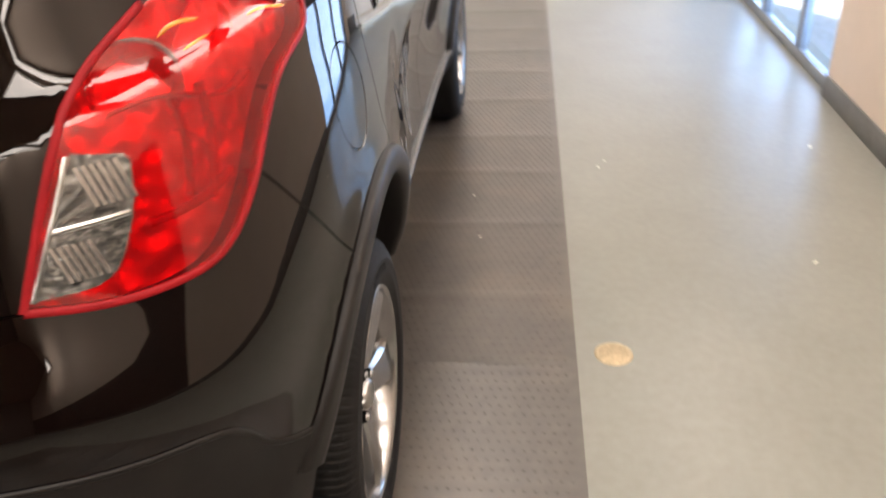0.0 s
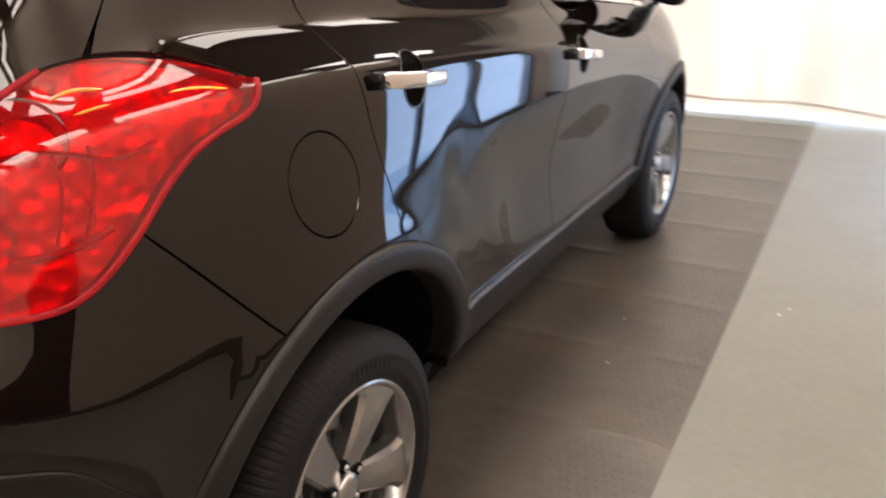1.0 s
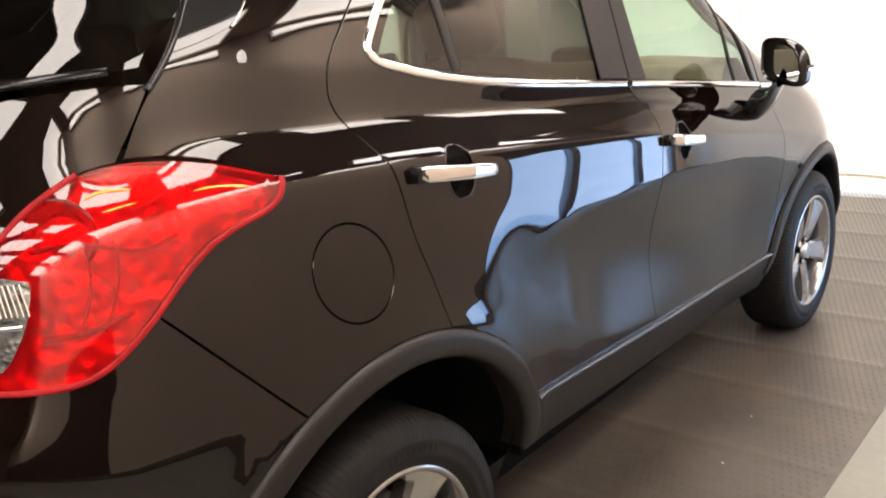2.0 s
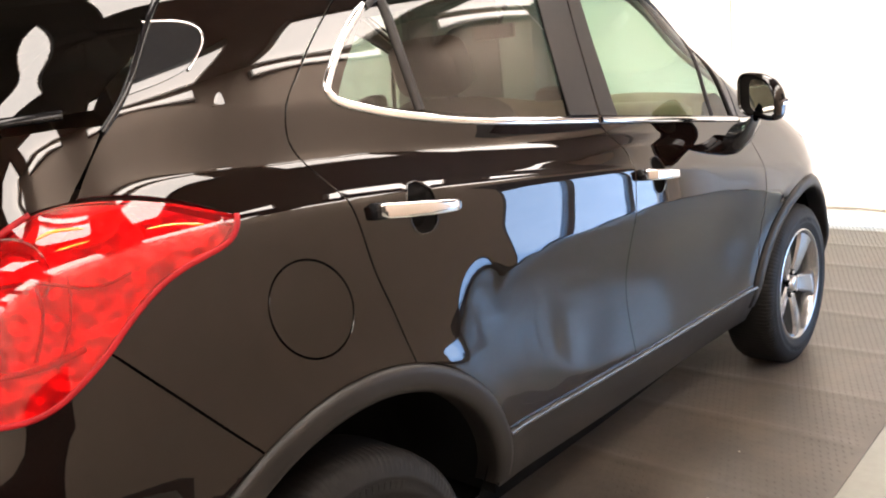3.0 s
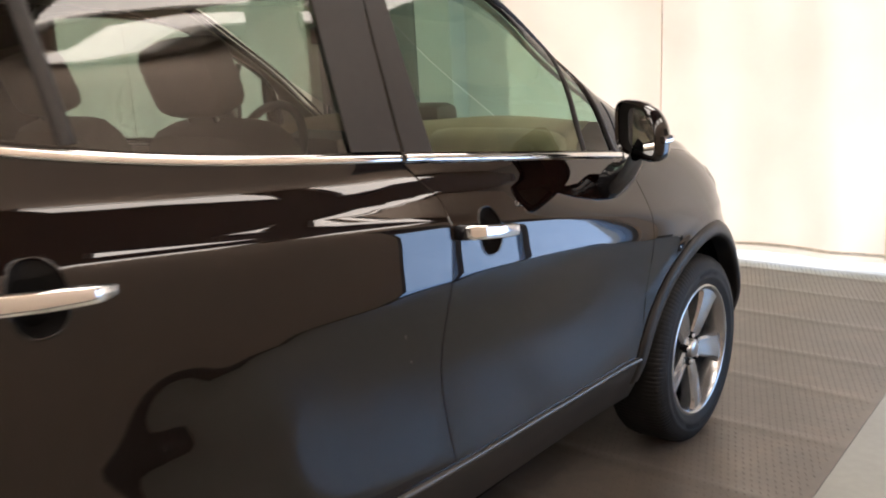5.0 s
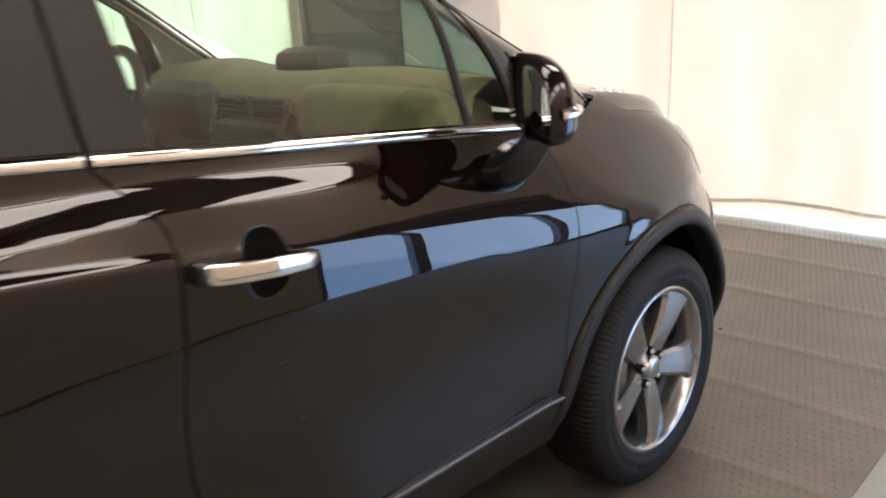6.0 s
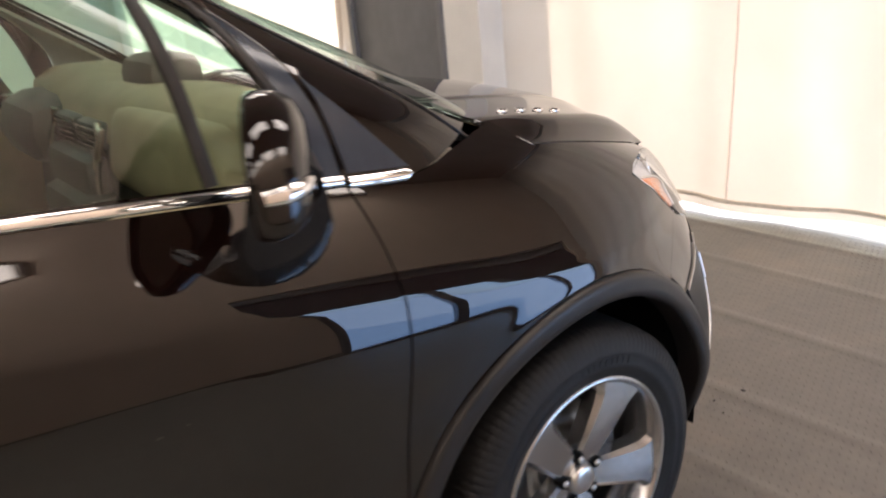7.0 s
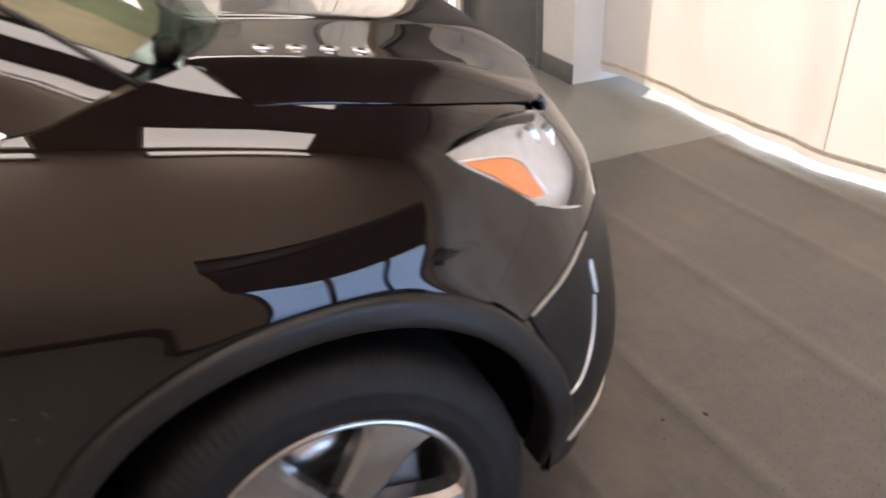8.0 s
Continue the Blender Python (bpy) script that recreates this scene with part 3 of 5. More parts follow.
curtain(D0, D1, FAR_LEFT - 0.10, (-6.2, -4.8), BRIGHT_CURTAIN)


def strip_light(y):
    """A thin lit tube box along the top of the side wall."""
    thing = tagged(empty("wall_light", RIGHT - 0.03, y, 2.575), label="thin lit strip light along the top of the wall", category="wall light", group="strip lights on the wall")
    bm = bmesh.new()
    add_box(bm, (-0.005, -0.53, -0.035), (0.03, 0.53, 0.035), 0.004)
    part("housing", bm, WHITE_WALL, thing)
    bm = bmesh.new()
    add_box(bm, (-0.022, -0.515, -0.026), (-0.006, 0.515, 0.026), 0.006)
    part("diffuser", bm, TUBE, thing, "glowing diffuser")
    return thing


def round_lamp(x, y, z):
    thing = tagged(empty("round_lamp", x, y, z), label="small lit round globe lamp on the wall", category="wall light")
    bm = bmesh.new()
    bmesh.ops.create_uvsphere(bm, u_segments=20, v_segments=12, radius=0.035)
    part("globe", bm, TUBE, thing, "glowing globe")
    bm = bmesh.new()
    tube(bm, [(0.03, 0, 0), (RIGHT - x, 0, 0)], 0.006, 8)
    part("wall_mount", bm, STEEL, thing)


def ceiling_light(x, y):
    """A lit panel in a shallow white frame under the ceiling."""
    thing = tagged(empty("ceiling_light", x, y, HIGH), label="lit rectangular ceiling light panel in a white frame", category="ceiling light", group="ceiling lights")
    w, l = 0.26, 0.54
    bm = bmesh.new()
    for lo, hi in (((-w, -l, -0.045), (-w + 0.02, l, 0)), ((w - 0.02, -l, -0.045), (w, l, 0)), ((-w + 0.02, -l, -0.045), (w - 0.02, -l + 0.02, 0)), ((-w + 0.02, l - 0.02, -0.045), (w - 0.02, l, 0))):
        add_box(bm, lo, hi, 0.002)
    part("frame", bm, WHITE_WALL, thing)
    bm = bmesh.new()
    add_box(bm, (-w + 0.021, -l + 0.021, -0.035), (w - 0.021, l - 0.021, -0.012), 0.003)
    part("diffuser", bm, TUBE, thing, "glowing diffuser")
    return thing


PANEL_Y = [3.36 - 1.5 * k for k in range(7)]
one, bank = ceiling_light(2.33, PANEL_Y[0]), strip_light(PANEL_Y[0])
for k, y in enumerate(PANEL_Y):
    for x in (2.33, 0.80, -2.30, -5.40):
        if (x, k) != (2.33, 0):
            copy_thing(one, pose(x, y, HIGH))
    if k:
        copy_thing(bank, pose(RIGHT - 0.03, y, 2.575))
round_lamp(RIGHT - 0.16, 0.98, 2.42)


# ---- the car ----
LOW_RINGS = [
    [(0, -.74, .34), (.40, -.73, .34), (.68, -.60, .33), (.79, -.38, .30), (.79, 0, .27), (.765, .6, .26), (.76, 1.2, .25), (.76, 1.9, .25), (.79, 2.555, .23), (.77, 2.93, .22), (.57, 3.14, .20), (0, 3.28, .20)],
    [(0, -.755, .50), (.44, -.715, .50), (.682, -.577, .52), (.842, -.372, .55), (.875, 0, .545), (.855, .6, .515), (.843, 1.2, .48), (.846, 1.9, .455), (.87, 2.555, .44), (.84, 2.93, .46), (.588, 3.206, .42), (0, 3.36, .42)],
    [(0, -.795, .80), (.45, -.775, .80), (.748, -.626, .812), (.855, -.38, .795), (.893, 0, .78), (.875, .6, .71), (.858, 1.2, .70), (.861, 1.9, .67), (.890, 2.555, .66), (.82, 2.93, .63), (.570, 3.192, .60), (0, 3.35, .60)],
    [(0, -.72, .98), (.45, -.71, .98), (.72, -.58, .99), (.828, -.4, .995), (.878, 0, .99), (.876, .6, .945), (.882, 1.2, .91), (.883, 1.9, .855), (.893, 2.555, .79), (.775, 2.92, .79), (.535, 3.16, .77), (0, 3.31, .77)],
    [(0, -.693, 1.073), (.45, -.682, 1.073), (.707, -.557, 1.085), (.81, -.39, 1.097), (.864, 0, 1.097), (.872, .6, 1.042), (.880, 1.2, .986), (.881, 1.9, .901), (.890, 2.555, .836), (.772, 2.91, .826), (.53, 3.143, .8), (0, 3.285, .8)],
    [(0, -.665, 1.165), (.45, -.655, 1.165), (.69, -.535, 1.18), (.787, -.38, 1.2), (.845, 0, 1.203), (.863, .6, 1.14), (.876, 1.2, 1.062), (.877, 1.9, .947), (.880, 2.555, .862), (.765, 2.9, .862), (.52, 3.125, .83), (0, 3.26, .83)],
    [(0, -.653, 1.185), (.45, -.643, 1.185), (.678, -.527, 1.2), (.771, -.376, 1.218), (.828, 0, 1.220), (.847, .6, 1.157), (.866, 1.2, 1.081), (.869, 1.9, .970), (.865, 2.555, .893), (.757, 2.899, .89), (.508, 3.118, .846), (0, 3.25, .846)],
    [(0, -.58, 1.36), (.45, -.57, 1.37), (.63, -.48, 1.395), (.71, -.36, 1.40), (.752, 0, 1.395), (.797, .6, 1.277), (.818, 1.2, 1.20), (.80, 1.9, 1.115), (.787, 2.555, 1.034), (.702, 2.87, .972), (.49, 3.07, .905), (0, 3.18, .89)],
    [(0, -.53, 1.46), (.43, -.52, 1.47), (.60, -.43, 1.49), (.68, -.31, 1.495), (.72, .05, 1.49), (.76, .6, 1.38), (.782, 1.2, 1.30), (.76, 1.9, 1.20), (.712, 2.50, 1.112), (.63, 2.85, 1.005), (.44, 3.03, .93), (0, 3.13, .92)],
]
TOP_RINGS = [
    [(0, -.653, 1.185), (.45, -.643, 1.185), (.678, -.527, 1.2), (.771, -.376, 1.218), (.828, 0, 1.220), (.847, .6, 1.157), (.866, 1.2, 1.081), (.869, 1.9, .970), (.80, 2.44, .985), (.47, 2.69, 1.01), (0, 2.75, 1.03)],
    [(0, -.58, 1.36), (.45, -.57, 1.37), (.63, -.48, 1.395), (.71, -.36, 1.40), (.752, 0, 1.395), (.797, .6, 1.277), (.818, 1.2, 1.20), (.80, 1.9, 1.115), (.742, 2.395, 1.095), (.44, 2.565, 1.11), (0, 2.62, 1.12)],
    [(0, -.50, 1.48), (.43, -.49, 1.49), (.59, -.41, 1.50), (.68, -.27, 1.505), (.725, .08, 1.50), (.748, .6, 1.46), (.757, 1.15, 1.43), (.748, 1.68, 1.345), (.70, 1.97, 1.35), (.39, 2.14, 1.37), (0, 2.20, 1.38)],
    [(0, -.40, 1.60), (.41, -.39, 1.605), (.55, -.32, 1.61), (.64, -.17, 1.61), (.680, .16, 1.62), (.693, .6, 1.64), (.695, 1.08, 1.65), (.688, 1.42, 1.615), (.645, 1.60, 1.60), (.36, 1.76, 1.625), (0, 1.82, 1.635)],
    [(0, -.36, 1.645), (.36, -.34, 1.65), (.48, -.25, 1.66), (.56, -.08, 1.67), (.595, .22, 1.685), (.605, .6, 1.70), (.605, 1.0, 1.705), (.58, 1.26, 1.69), (.53, 1.40, 1.675), (.30, 1.54, 1.69), (0, 1.60, 1.70)],
    [(0, .02, 1.69), (.002, .04, 1.695), (.002, .10, 1.705), (.002, .20, 1.71), (.002, .38, 1.72), (.002, .6, 1.73), (.002, .85, 1.73), (.002, 1.0, 1.728), (.002, 1.08, 1.725), (.001, 1.12, 1.723), (0, 1.14, 1.722)],
]


def nose(p):
    """Moves points of the front end forward and a little outward."""
    x, y, z = p
    s = min(1.0, max(0.0, (y - 2.86) / 0.2))
    return (x * (1 + .02 * s), y + .04 * s, z)


LOW_RINGS = [[nose(p) for p in r] for r in LOW_RINGS]
LOW, TOP = Sheet(LOW_RINGS, calm=True), Sheet(TOP_RINGS, calm=True)
# the side from the sill to the roof as one sheet, as far forward as the front door
FULL = Sheet([r[:8] for r in LOW_RINGS[:8] + TOP_RINGS[2:]], calm=True)

# the scoop in the lower doors: a sharp lower crease that curls up before the rear wheel, a soft upper edge
CREASE = spline([(.485, .888), (.545, .800), (.625, .728), (.735, .625), (.88, .558), (1.08, .515), (1.27, .476), (1.55, .456), (1.95, .444), (2.40, .43)], 12)
BROW = spline([(.485, .888), (.53, .908), (.62, .932), (.80, .948), (1.2, .938), (1.66, .905), (2.13, .83), (2.40, .78)], 12)


def away(y, z, line):
    """Distance of points to a line of points."""
    d = np.full(y.shape, 9.0)
    for (y0, z0), (y1, z1) in zip(line, line[1:]):
        ly, lz = y1 - y0, z1 - z0
        t = np.clip(((y - y0) * ly + (z - z0) * lz) / (ly * ly + lz * lz), 0, 1)
        d = np.minimum(d, np.hypot(y - y0 - t * ly, z - z0 - t * lz))
    return d


def soft(a, b, x):
    t = np.clip((x - a) / (b - a), 0, 1)
    return t * t * (3 - 2 * t)


def side_relief(y, z):
    """Scoop of the doors and the flared edges round the wheel openings."""
    low, high = away(y, z, CREASE), away(y, z, BROW)
    within = inside(np.stack([y.ravel(), z.ravel()], axis=1), np.concatenate([CREASE, BROW[::-1]])).reshape(y.shape)
    rise = (1 - np.minimum(low / .26, 1)) ** 2
    fade = (1 - soft(1.75, 2.2, y)) * (1 - .42 * soft(.9, 1.5, y))
    back = 1 + .12 * soft(.85, 1.25, y)
    deep = np.where(within, -.031 * (1 - back * rise) * (1 - (1 - np.minimum(high / .22, 1)) ** 2), 0)
    out = (deep - .010 * (1 - np.minimum(low / .17, 1)) ** 2 * soft(.12, .30, y) * (1 - soft(.6, .8, y))) * fade
    for (cy, cz), r, amount, width in (((.035, .345), .512, .008, .04), ((2.545, .335), .468, .006, .03)):
        ring = np.maximum(np.hypot(y - cy, z - cz) - r, 0)
        out = out + amount * np.exp(-((ring / width) ** 2)) * soft(cz - .10, cz + .12, z)
    # the hollow above the shoulder line
    h = z - np.interp(y, (-.3, 0, .2, .6, 1.2, 1.9), (1.30, 1.274, 1.263, 1.228, 1.178, 1.095))
    u = np.sqrt(h * h + .010**2) - .010
    dip = np.clip(1 - u / np.where(h < 0, .05 - .018 * soft(.9, 1.3, y), .11), 0, 1) ** np.where(h < 0, 1.0, 1.35)
    return out - .012 * dip * soft(-.36, -.05, y) * (1 - soft(1.15, 1.8, y))


for sheet_ in (LOW, FULL):
    sheet_.press(side_relief)
# the gap between bonnet and wing
EDGE_YZ = smooth_path([(2.462, 1.112), (2.495, 1.084), (2.528, 1.057)], .02).tolist() + [(2.62, 1.041), (2.75, 1.010), (2.90, .968), (3.02, .930)]
EDGE_UV = LOW.find(EDGE_YZ, (1, 2), (6.2, 8), (7, 10))
EDGE = LOW.sample(LOW.g, EDGE_UV[:, 0], EDGE_UV[:, 1])
CORNER = len(EDGE_YZ) - 5  # where the gap turns forward
gap = [tuple(p) for p in EDGE[CORNER:]]
HOOD = Sheet([
    gap,
    [(.697, 2.468, 1.103), (.702, 2.60, 1.083), (.690, 2.745, 1.054), (.650, 2.90, 1.010), (.600, 3.055, .922)],
    [(.676, 2.460, 1.108), (.683, 2.60, 1.090), (.669, 2.745, 1.062), (.625, 2.90, 1.020), (.555, 3.090, .920)],
    [(.460, 2.490, 1.114), (.468, 2.65, 1.095), (.456, 2.82, 1.066), (.420, 3.00, 1.012), (.370, 3.165, .915)],
    [(.436, 2.492, 1.119), (.444, 2.65, 1.100), (.432, 2.83, 1.068), (.400, 3.01, 1.013), (.345, 3.175, .915)],
    [(.30, 2.515, 1.119), (.30, 2.68, 1.100), (.29, 2.87, 1.066), (.26, 3.06, 1.006), (.21, 3.215, .905)],
    [(0, 2.56, 1.117), (0, 2.72, 1.098), (0, 2.93, 1.058), (0, 3.11, 1.000), (0, 3.255, .892)],
], calm=True)

car = tagged(empty("car", 0, 1.28, 0), label="dark brown metallic compact SUV, parked on a rubber mat", category="car")
car.location = (0, 0, 0)

ARCH_R = dict(c=(.035, .345), out=.512, into=.452)
ARCH_F = dict(c=(2.545, .335), out=.468, into=.415)


def arc(arch, which, a0, a1, n=7):
    """Points (y, z) on a wheel arch; angles in degrees from the front, upwards."""
    (cy, cz), r = arch["c"], arch[which]
    return [(cy + r * math.cos(radians(a)), cz + r * math.sin(radians(a))) for a in np.linspace(a0, a1, n)]


BELT_F = [(1.111, 1.213), (1.4, 1.176), (1.7, 1.138), (1.94, 1.107), (2.105, 1.086)]
GAP_C = [(.062, 1.388), (.045, 1.305), (.10, 1.205), (.128, 1.06), (.160, .955), arc(ARCH_R, "out", 72, 72, 1)[0]]
GAP_B = [(1.189, .483), (1.166, .70), (1.165, .90), (1.184, 1.07), (1.172, 1.135), (1.111, 1.213)]
GAP_A = [(2.100, .452), (2.108, .53), (2.124, .70), (2.134, .85), (2.134, .95), (2.124, 1.02), (2.105, 1.086)]
SILL_R = [arc(ARCH_R, "out", 22, 22, 1)[0], (.78, .51), (1.189, .483)]
SILL_F = [(1.189, .483), (1.55, .466), (1.81, .457), (2.100, .452)]
LIM = (0, 7)

def cup_outline(y0, z0, y1, z1):
    cy, cz = y0 + .56 * (y1 - y0), z0 + .56 * (z1 - z0)
    return np.array([(cy + .043 * np.sign(math.cos(a)) * abs(math.cos(a)) ** .8, cz - .004 + .055 * np.sign(math.sin(a)) * abs(math.sin(a)) ** .8) for a in np.linspace(0, 2 * math.pi, 44, endpoint=False)])


PULL_R, PULL_F = (.160, 1.163, .405, 1.128), (1.205, 1.048, 1.415, 1.016)
GAP_C2 = [(.062, 1.388), (.10, 1.432), (.17, 1.503), (.265, 1.585), (.35, 1.632), (.5, 1.652), (.75, 1.66)]
DLO_R = loop_of([(.195, 1.388), (.33, 1.352), (.5, 1.317), (.70, 1.284), (.975, 1.251)], [(.975, 1.251), (.975, 1.622)], [(.975, 1.622), (.8, 1.628), (.6, 1.622), (.44, 1.598), (.345, 1.562)], [(.345, 1.562), (.26, 1.47), (.195, 1.388)])
rear_doors = both("rear_door", patch(FULL, loop_of(GAP_C[::-1] + GAP_C2[1:], [(.75, 1.66), (1.106, 1.662)], [(1.106, 1.662), (1.111, 1.213)], GAP_B[::-1], SILL_R[::-1], arc(ARCH_R, "out", 22, 72)), vlim=(0, 9.8), ulim=(2.5, 7), step=.016, holes=[cup_outline(*PULL_R), DLO_R]), PAINT, car)
front_doors = both("front_door", patch(LOW, loop_of(SILL_F, GAP_A, BELT_F[::-1], GAP_B[::-1]), vlim=LIM, step=.016, holes=[cup_outline(*PULL_F)]), PAINT, car)
FUEL = [(-.034 + .092 * math.cos(a) - .012 * math.sin(a), 1.017 + .095 * math.sin(a)) for a in np.linspace(0, 2 * math.pi, 48, endpoint=False)]
LAMP = [
    [(.822, -.135, 1.213), (.80, -.21, 1.252), (.78, -.30, 1.28), (.75, -.385, 1.287), (.725, -.44, 1.277), (.70, -.485, 1.25), (.66, -.545, 1.19), (.63, -.61, 1.078), (.608, -.65, .985)],
    [(.608, -.65, .985), (.69, -.607, .973), (.755, -.553, .973), (.80, -.49, .99), (.82, -.403, 1.052)],
    [(.82, -.403, 1.052), (.825, -.285, 1.14), (.83, -.175, 1.172), (.822, -.135, 1.213)],
]
LAMP_YZ = [[(p[1], p[2]) for p in seg] for seg in LAMP]
SEAM = [(-.403, 1.052), (-.30, .925), arc(ARCH_R, "out", 117, 117, 1)[0]]
# quarter panel: from the door gap to the tail lamp and the bumper seam
HATCH_UP = [(-.372, 1.287), (-.335, 1.34), (-.29, 1.392), (-.22, 1.47), (-.15, 1.56), (-.12, 1.60)]
quarter = loop_of(GAP_C, arc(ARCH_R, "out", 72, 117), SEAM[::-1], LAMP_YZ[2], LAMP_YZ[0][:4], HATCH_UP, [(-.12, 1.60), (.1, 1.63), (.4, 1.655), (.75, 1.66)], GAP_C2[::-1])
both("quarter_panel", patch(FULL, quarter, vlim=(0, 9.8), ulim=(1.5, 6), step=.014, holes=[np.array(FUEL)]), PAINT, car)
both("fuel_door", patch(FULL, np.array(FUEL), vlim=LIM, ulim=(1.5, 6), lift=-.0006), PAINT, car)

lamps = both("tail_lamp", patch(LOW, loop_of(*LAMP), axes=(0, 1, 2), vlim=LIM, lift=.004, gap=.003, step=.02), RED_LENS, car, "red tail lamp with a clear reversing lens")
both("lamp_bowl", patch(LOW, loop_of(*LAMP), axes=(0, 1, 2), vlim=LIM, lift=-.030, gap=.001, step=.02, thick=0), RED_DEEP, lamps)
for rim_path in (LAMP[1], LAMP[2], LAMP[0][4:]):
    both("lens_rim", strip(LOW, rim_path, .010, .0003, axes=(0, 1, 2), vlim=LIM, lift=.0042, step=.012), RED_RIM, lamps)

# bumpers
CLAD_R = [(0, -.80, .80), (.35, -.785, .795), (.57, -.738, .785), (.73, -.647, .761), (.80, -.561, .722), (.826, -.50, .64), (.85, -.413, .603), (.858, -.385, .60)]
SEAM3 = [(.82, -.403, 1.052), (.853, -.30, .925), (.88, SEAM[2][0], SEAM[2][1])]
rear_arc3 = [(.872, y, z) for y, z in arc(ARCH_R, "out", 117, 150)]
rear_low = [(0, -.74, .34), (.40, -.73, .34), (.68, -.60, .33), (.79, -.42, .31)]
bump = loop_of(CLAD_R, rear_arc3[::-1], SEAM3[::-1], LAMP[1][::-1], [(.608, -.65, .985), (.3, -.72, .97), (0, -.725, .97)], [(0, -.725, .97), (0, -.80, .80)])
both("rear_bumper", patch(LOW, bump, axes=(0, 1, 2), vlim=LIM, whole=True), PAINT, car, whole=True)
clad = loop_of(rear_low, [(.79, -.42, .31), (.858, -.385, .60)], CLAD_R[::-1], [(0, -.80, .80), (0, -.81, .60), (0, -.74, .34)])
both("rear_bumper_cladding", patch(LOW, clad, axes=(0, 1, 2), vlim=LIM, lift=.002, whole=True), TRIM, car, whole=True, label="satin black lower cladding")
# tailgate below the rear window
gate = loop_of([(0, -.725, .97), (.3, -.72, .97), (.608, -.65, .985)], LAMP[0][::-1][:6], [(.75, -.385, 1.287), (.735, -.335, 1.34), (.715, -.29, 1.392)], [(.715, -.29, 1.392), (.63, -.48, 1.395), (.45, -.57, 1.37), (0, -.58, 1.36)], [(0, -.58, 1.36), (0, -.66, 1.18), (0, -.725, .97)])
both("tailgate", patch(LOW, gate, axes=(0, 1, 2), vlim=LIM, ulim=(0, 3.6), whole=True), PAINT, car, whole=True)

# front wing, bumper and head lamps
HL = [
    [(.790, 2.797, .940), (.777, 2.823, .949), (.751, 2.862, .950), (.719, 2.904, .947), (.683, 2.952, .941), (.640, 3.014, .925), (.591, 3.075, .903), (.50, 3.11, .895)],
    [(.50, 3.11, .895), (.53, 3.155, .82), (.61, 3.155, .775), (.703, 3.10, .752)],
    [(.703, 3.10, .752), (.735, 3.035, .775), (.757, 2.977, .803), (.782, 2.881, .877), (.788, 2.83, .912), (.790, 2.797, .940)],
]
BSEAM = [(.756, 2.968, .808), (.80, 2.90, .75), (.845, 2.835, .712)]
wing = loop_of(GAP_A, [(2.105, 1.086), (2.24, 1.075), (2.31, 1.087), (2.40, 1.103), EDGE_YZ[0]], EDGE_YZ[: CORNER + 1], EDGE_YZ[CORNER:], [EDGE_YZ[-1], (3.012, .925), (2.952, .941), (2.904, .947), (2.862, .950), (2.823, .949), (2.797, .940)], [(2.797, .940), (2.83, .912), (2.881, .877), (2.968, .808)], [(p[1], p[2]) for p in BSEAM], arc(ARCH_F, "out", 52, 165), [arc(ARCH_F, "out", 165, 165, 1)[0], (2.100, .452)])
both("front_wing", patch(LOW, wing, vlim=(0, 7.97), ulim=(6, 10), step=.016), PAINT, car)
heads = both("head_lamp", patch(LOW, loop_of(*HL), axes=(0, 1, 2), vlim=(0, 7.5), ulim=(7, 11), lift=.004, gap=.0005, step=.02), CLEAR, car, "clear head lamp with an amber side reflector")
FCLAD = [(.842, 2.914, .652), (.81, 2.993, .672), (.77, 3.056, .696), (.735, 3.10, .716), (.64, 3.18, .73), (.51, 3.25, .725), (0, 3.37, .70)]
f_arc3 = [(.84, y, z) for y, z in arc(ARCH_F, "out", 42, 52, 4)]
BSEAM_B = [(p[0], p[1] - .009, p[2] - .004) for p in BSEAM]
fb = loop_of(BSEAM_B, f_arc3[::-1], [f_arc3[0], FCLAD[0]], FCLAD, [(0, 3.37, .70), (0, 3.22, .89)], [(0, 3.22, .89), (.25, 3.20, .893), HL[1][0]], HL[1], [HL[1][-1], HL[2][1], HL[2][2], BSEAM_B[0]])
both("front_bumper", patch(LOW, fb, axes=(0, 1, 2), vlim=(0, 7), ulim=(7.5, 11), gap=.0005, whole=True), PAINT, car, whole=True)
fc = loop_of(FCLAD[::-1], [FCLAD[0], (.838, 2.985, .50), (.805, 3.005, .38), (.768, 2.985, .225)], [(.768, 2.985, .225), (.58, 3.18, .20), (0, 3.32, .20)], [(0, 3.32, .20), (0, 3.40, .42), (0, 3.37, .70)])
both("front_bumper_cladding", patch(LOW, fc, axes=(0, 1, 2), vlim=(0, 7), ulim=(7.5, 11), lift=.002, gap=-.002, whole=True), CLADDING, car, whole=True, label="satin black lower cladding")
both("bonnet", patch(HOOD, loop_of([(.02, .0), (2, .0), (3.97, .0)], [(3.97, 0), (3.97, 3), (3.97, 6)], [(3.97, 6), (.02, 6)], [(.02, 6), (.02, 3), (.02, 0)], step=.05), step=.02, uv=True, whole=True), PAINT, car, whole=True)

# sills
sill = loop_of([arc(ARCH_R, "out", 22, 22, 1)[0], (.78, .51), (1.189, .483), (1.55, .466), (1.81, .457), (2.100, .452)], [(2.100, .452), (2.125, .37), (2.13, .30)], [(2.13, .30), (1.2, .33), (.51, .37)], [(.51, .37), arc(ARCH_R, "out", 22, 22, 1)[0]])
both("sill_cladding", patch(LOW, sill, vlim=(0, 3), ulim=(3, 9), lift=.005, gap=.001), TRIM, car, label="satin dark sill cladding")

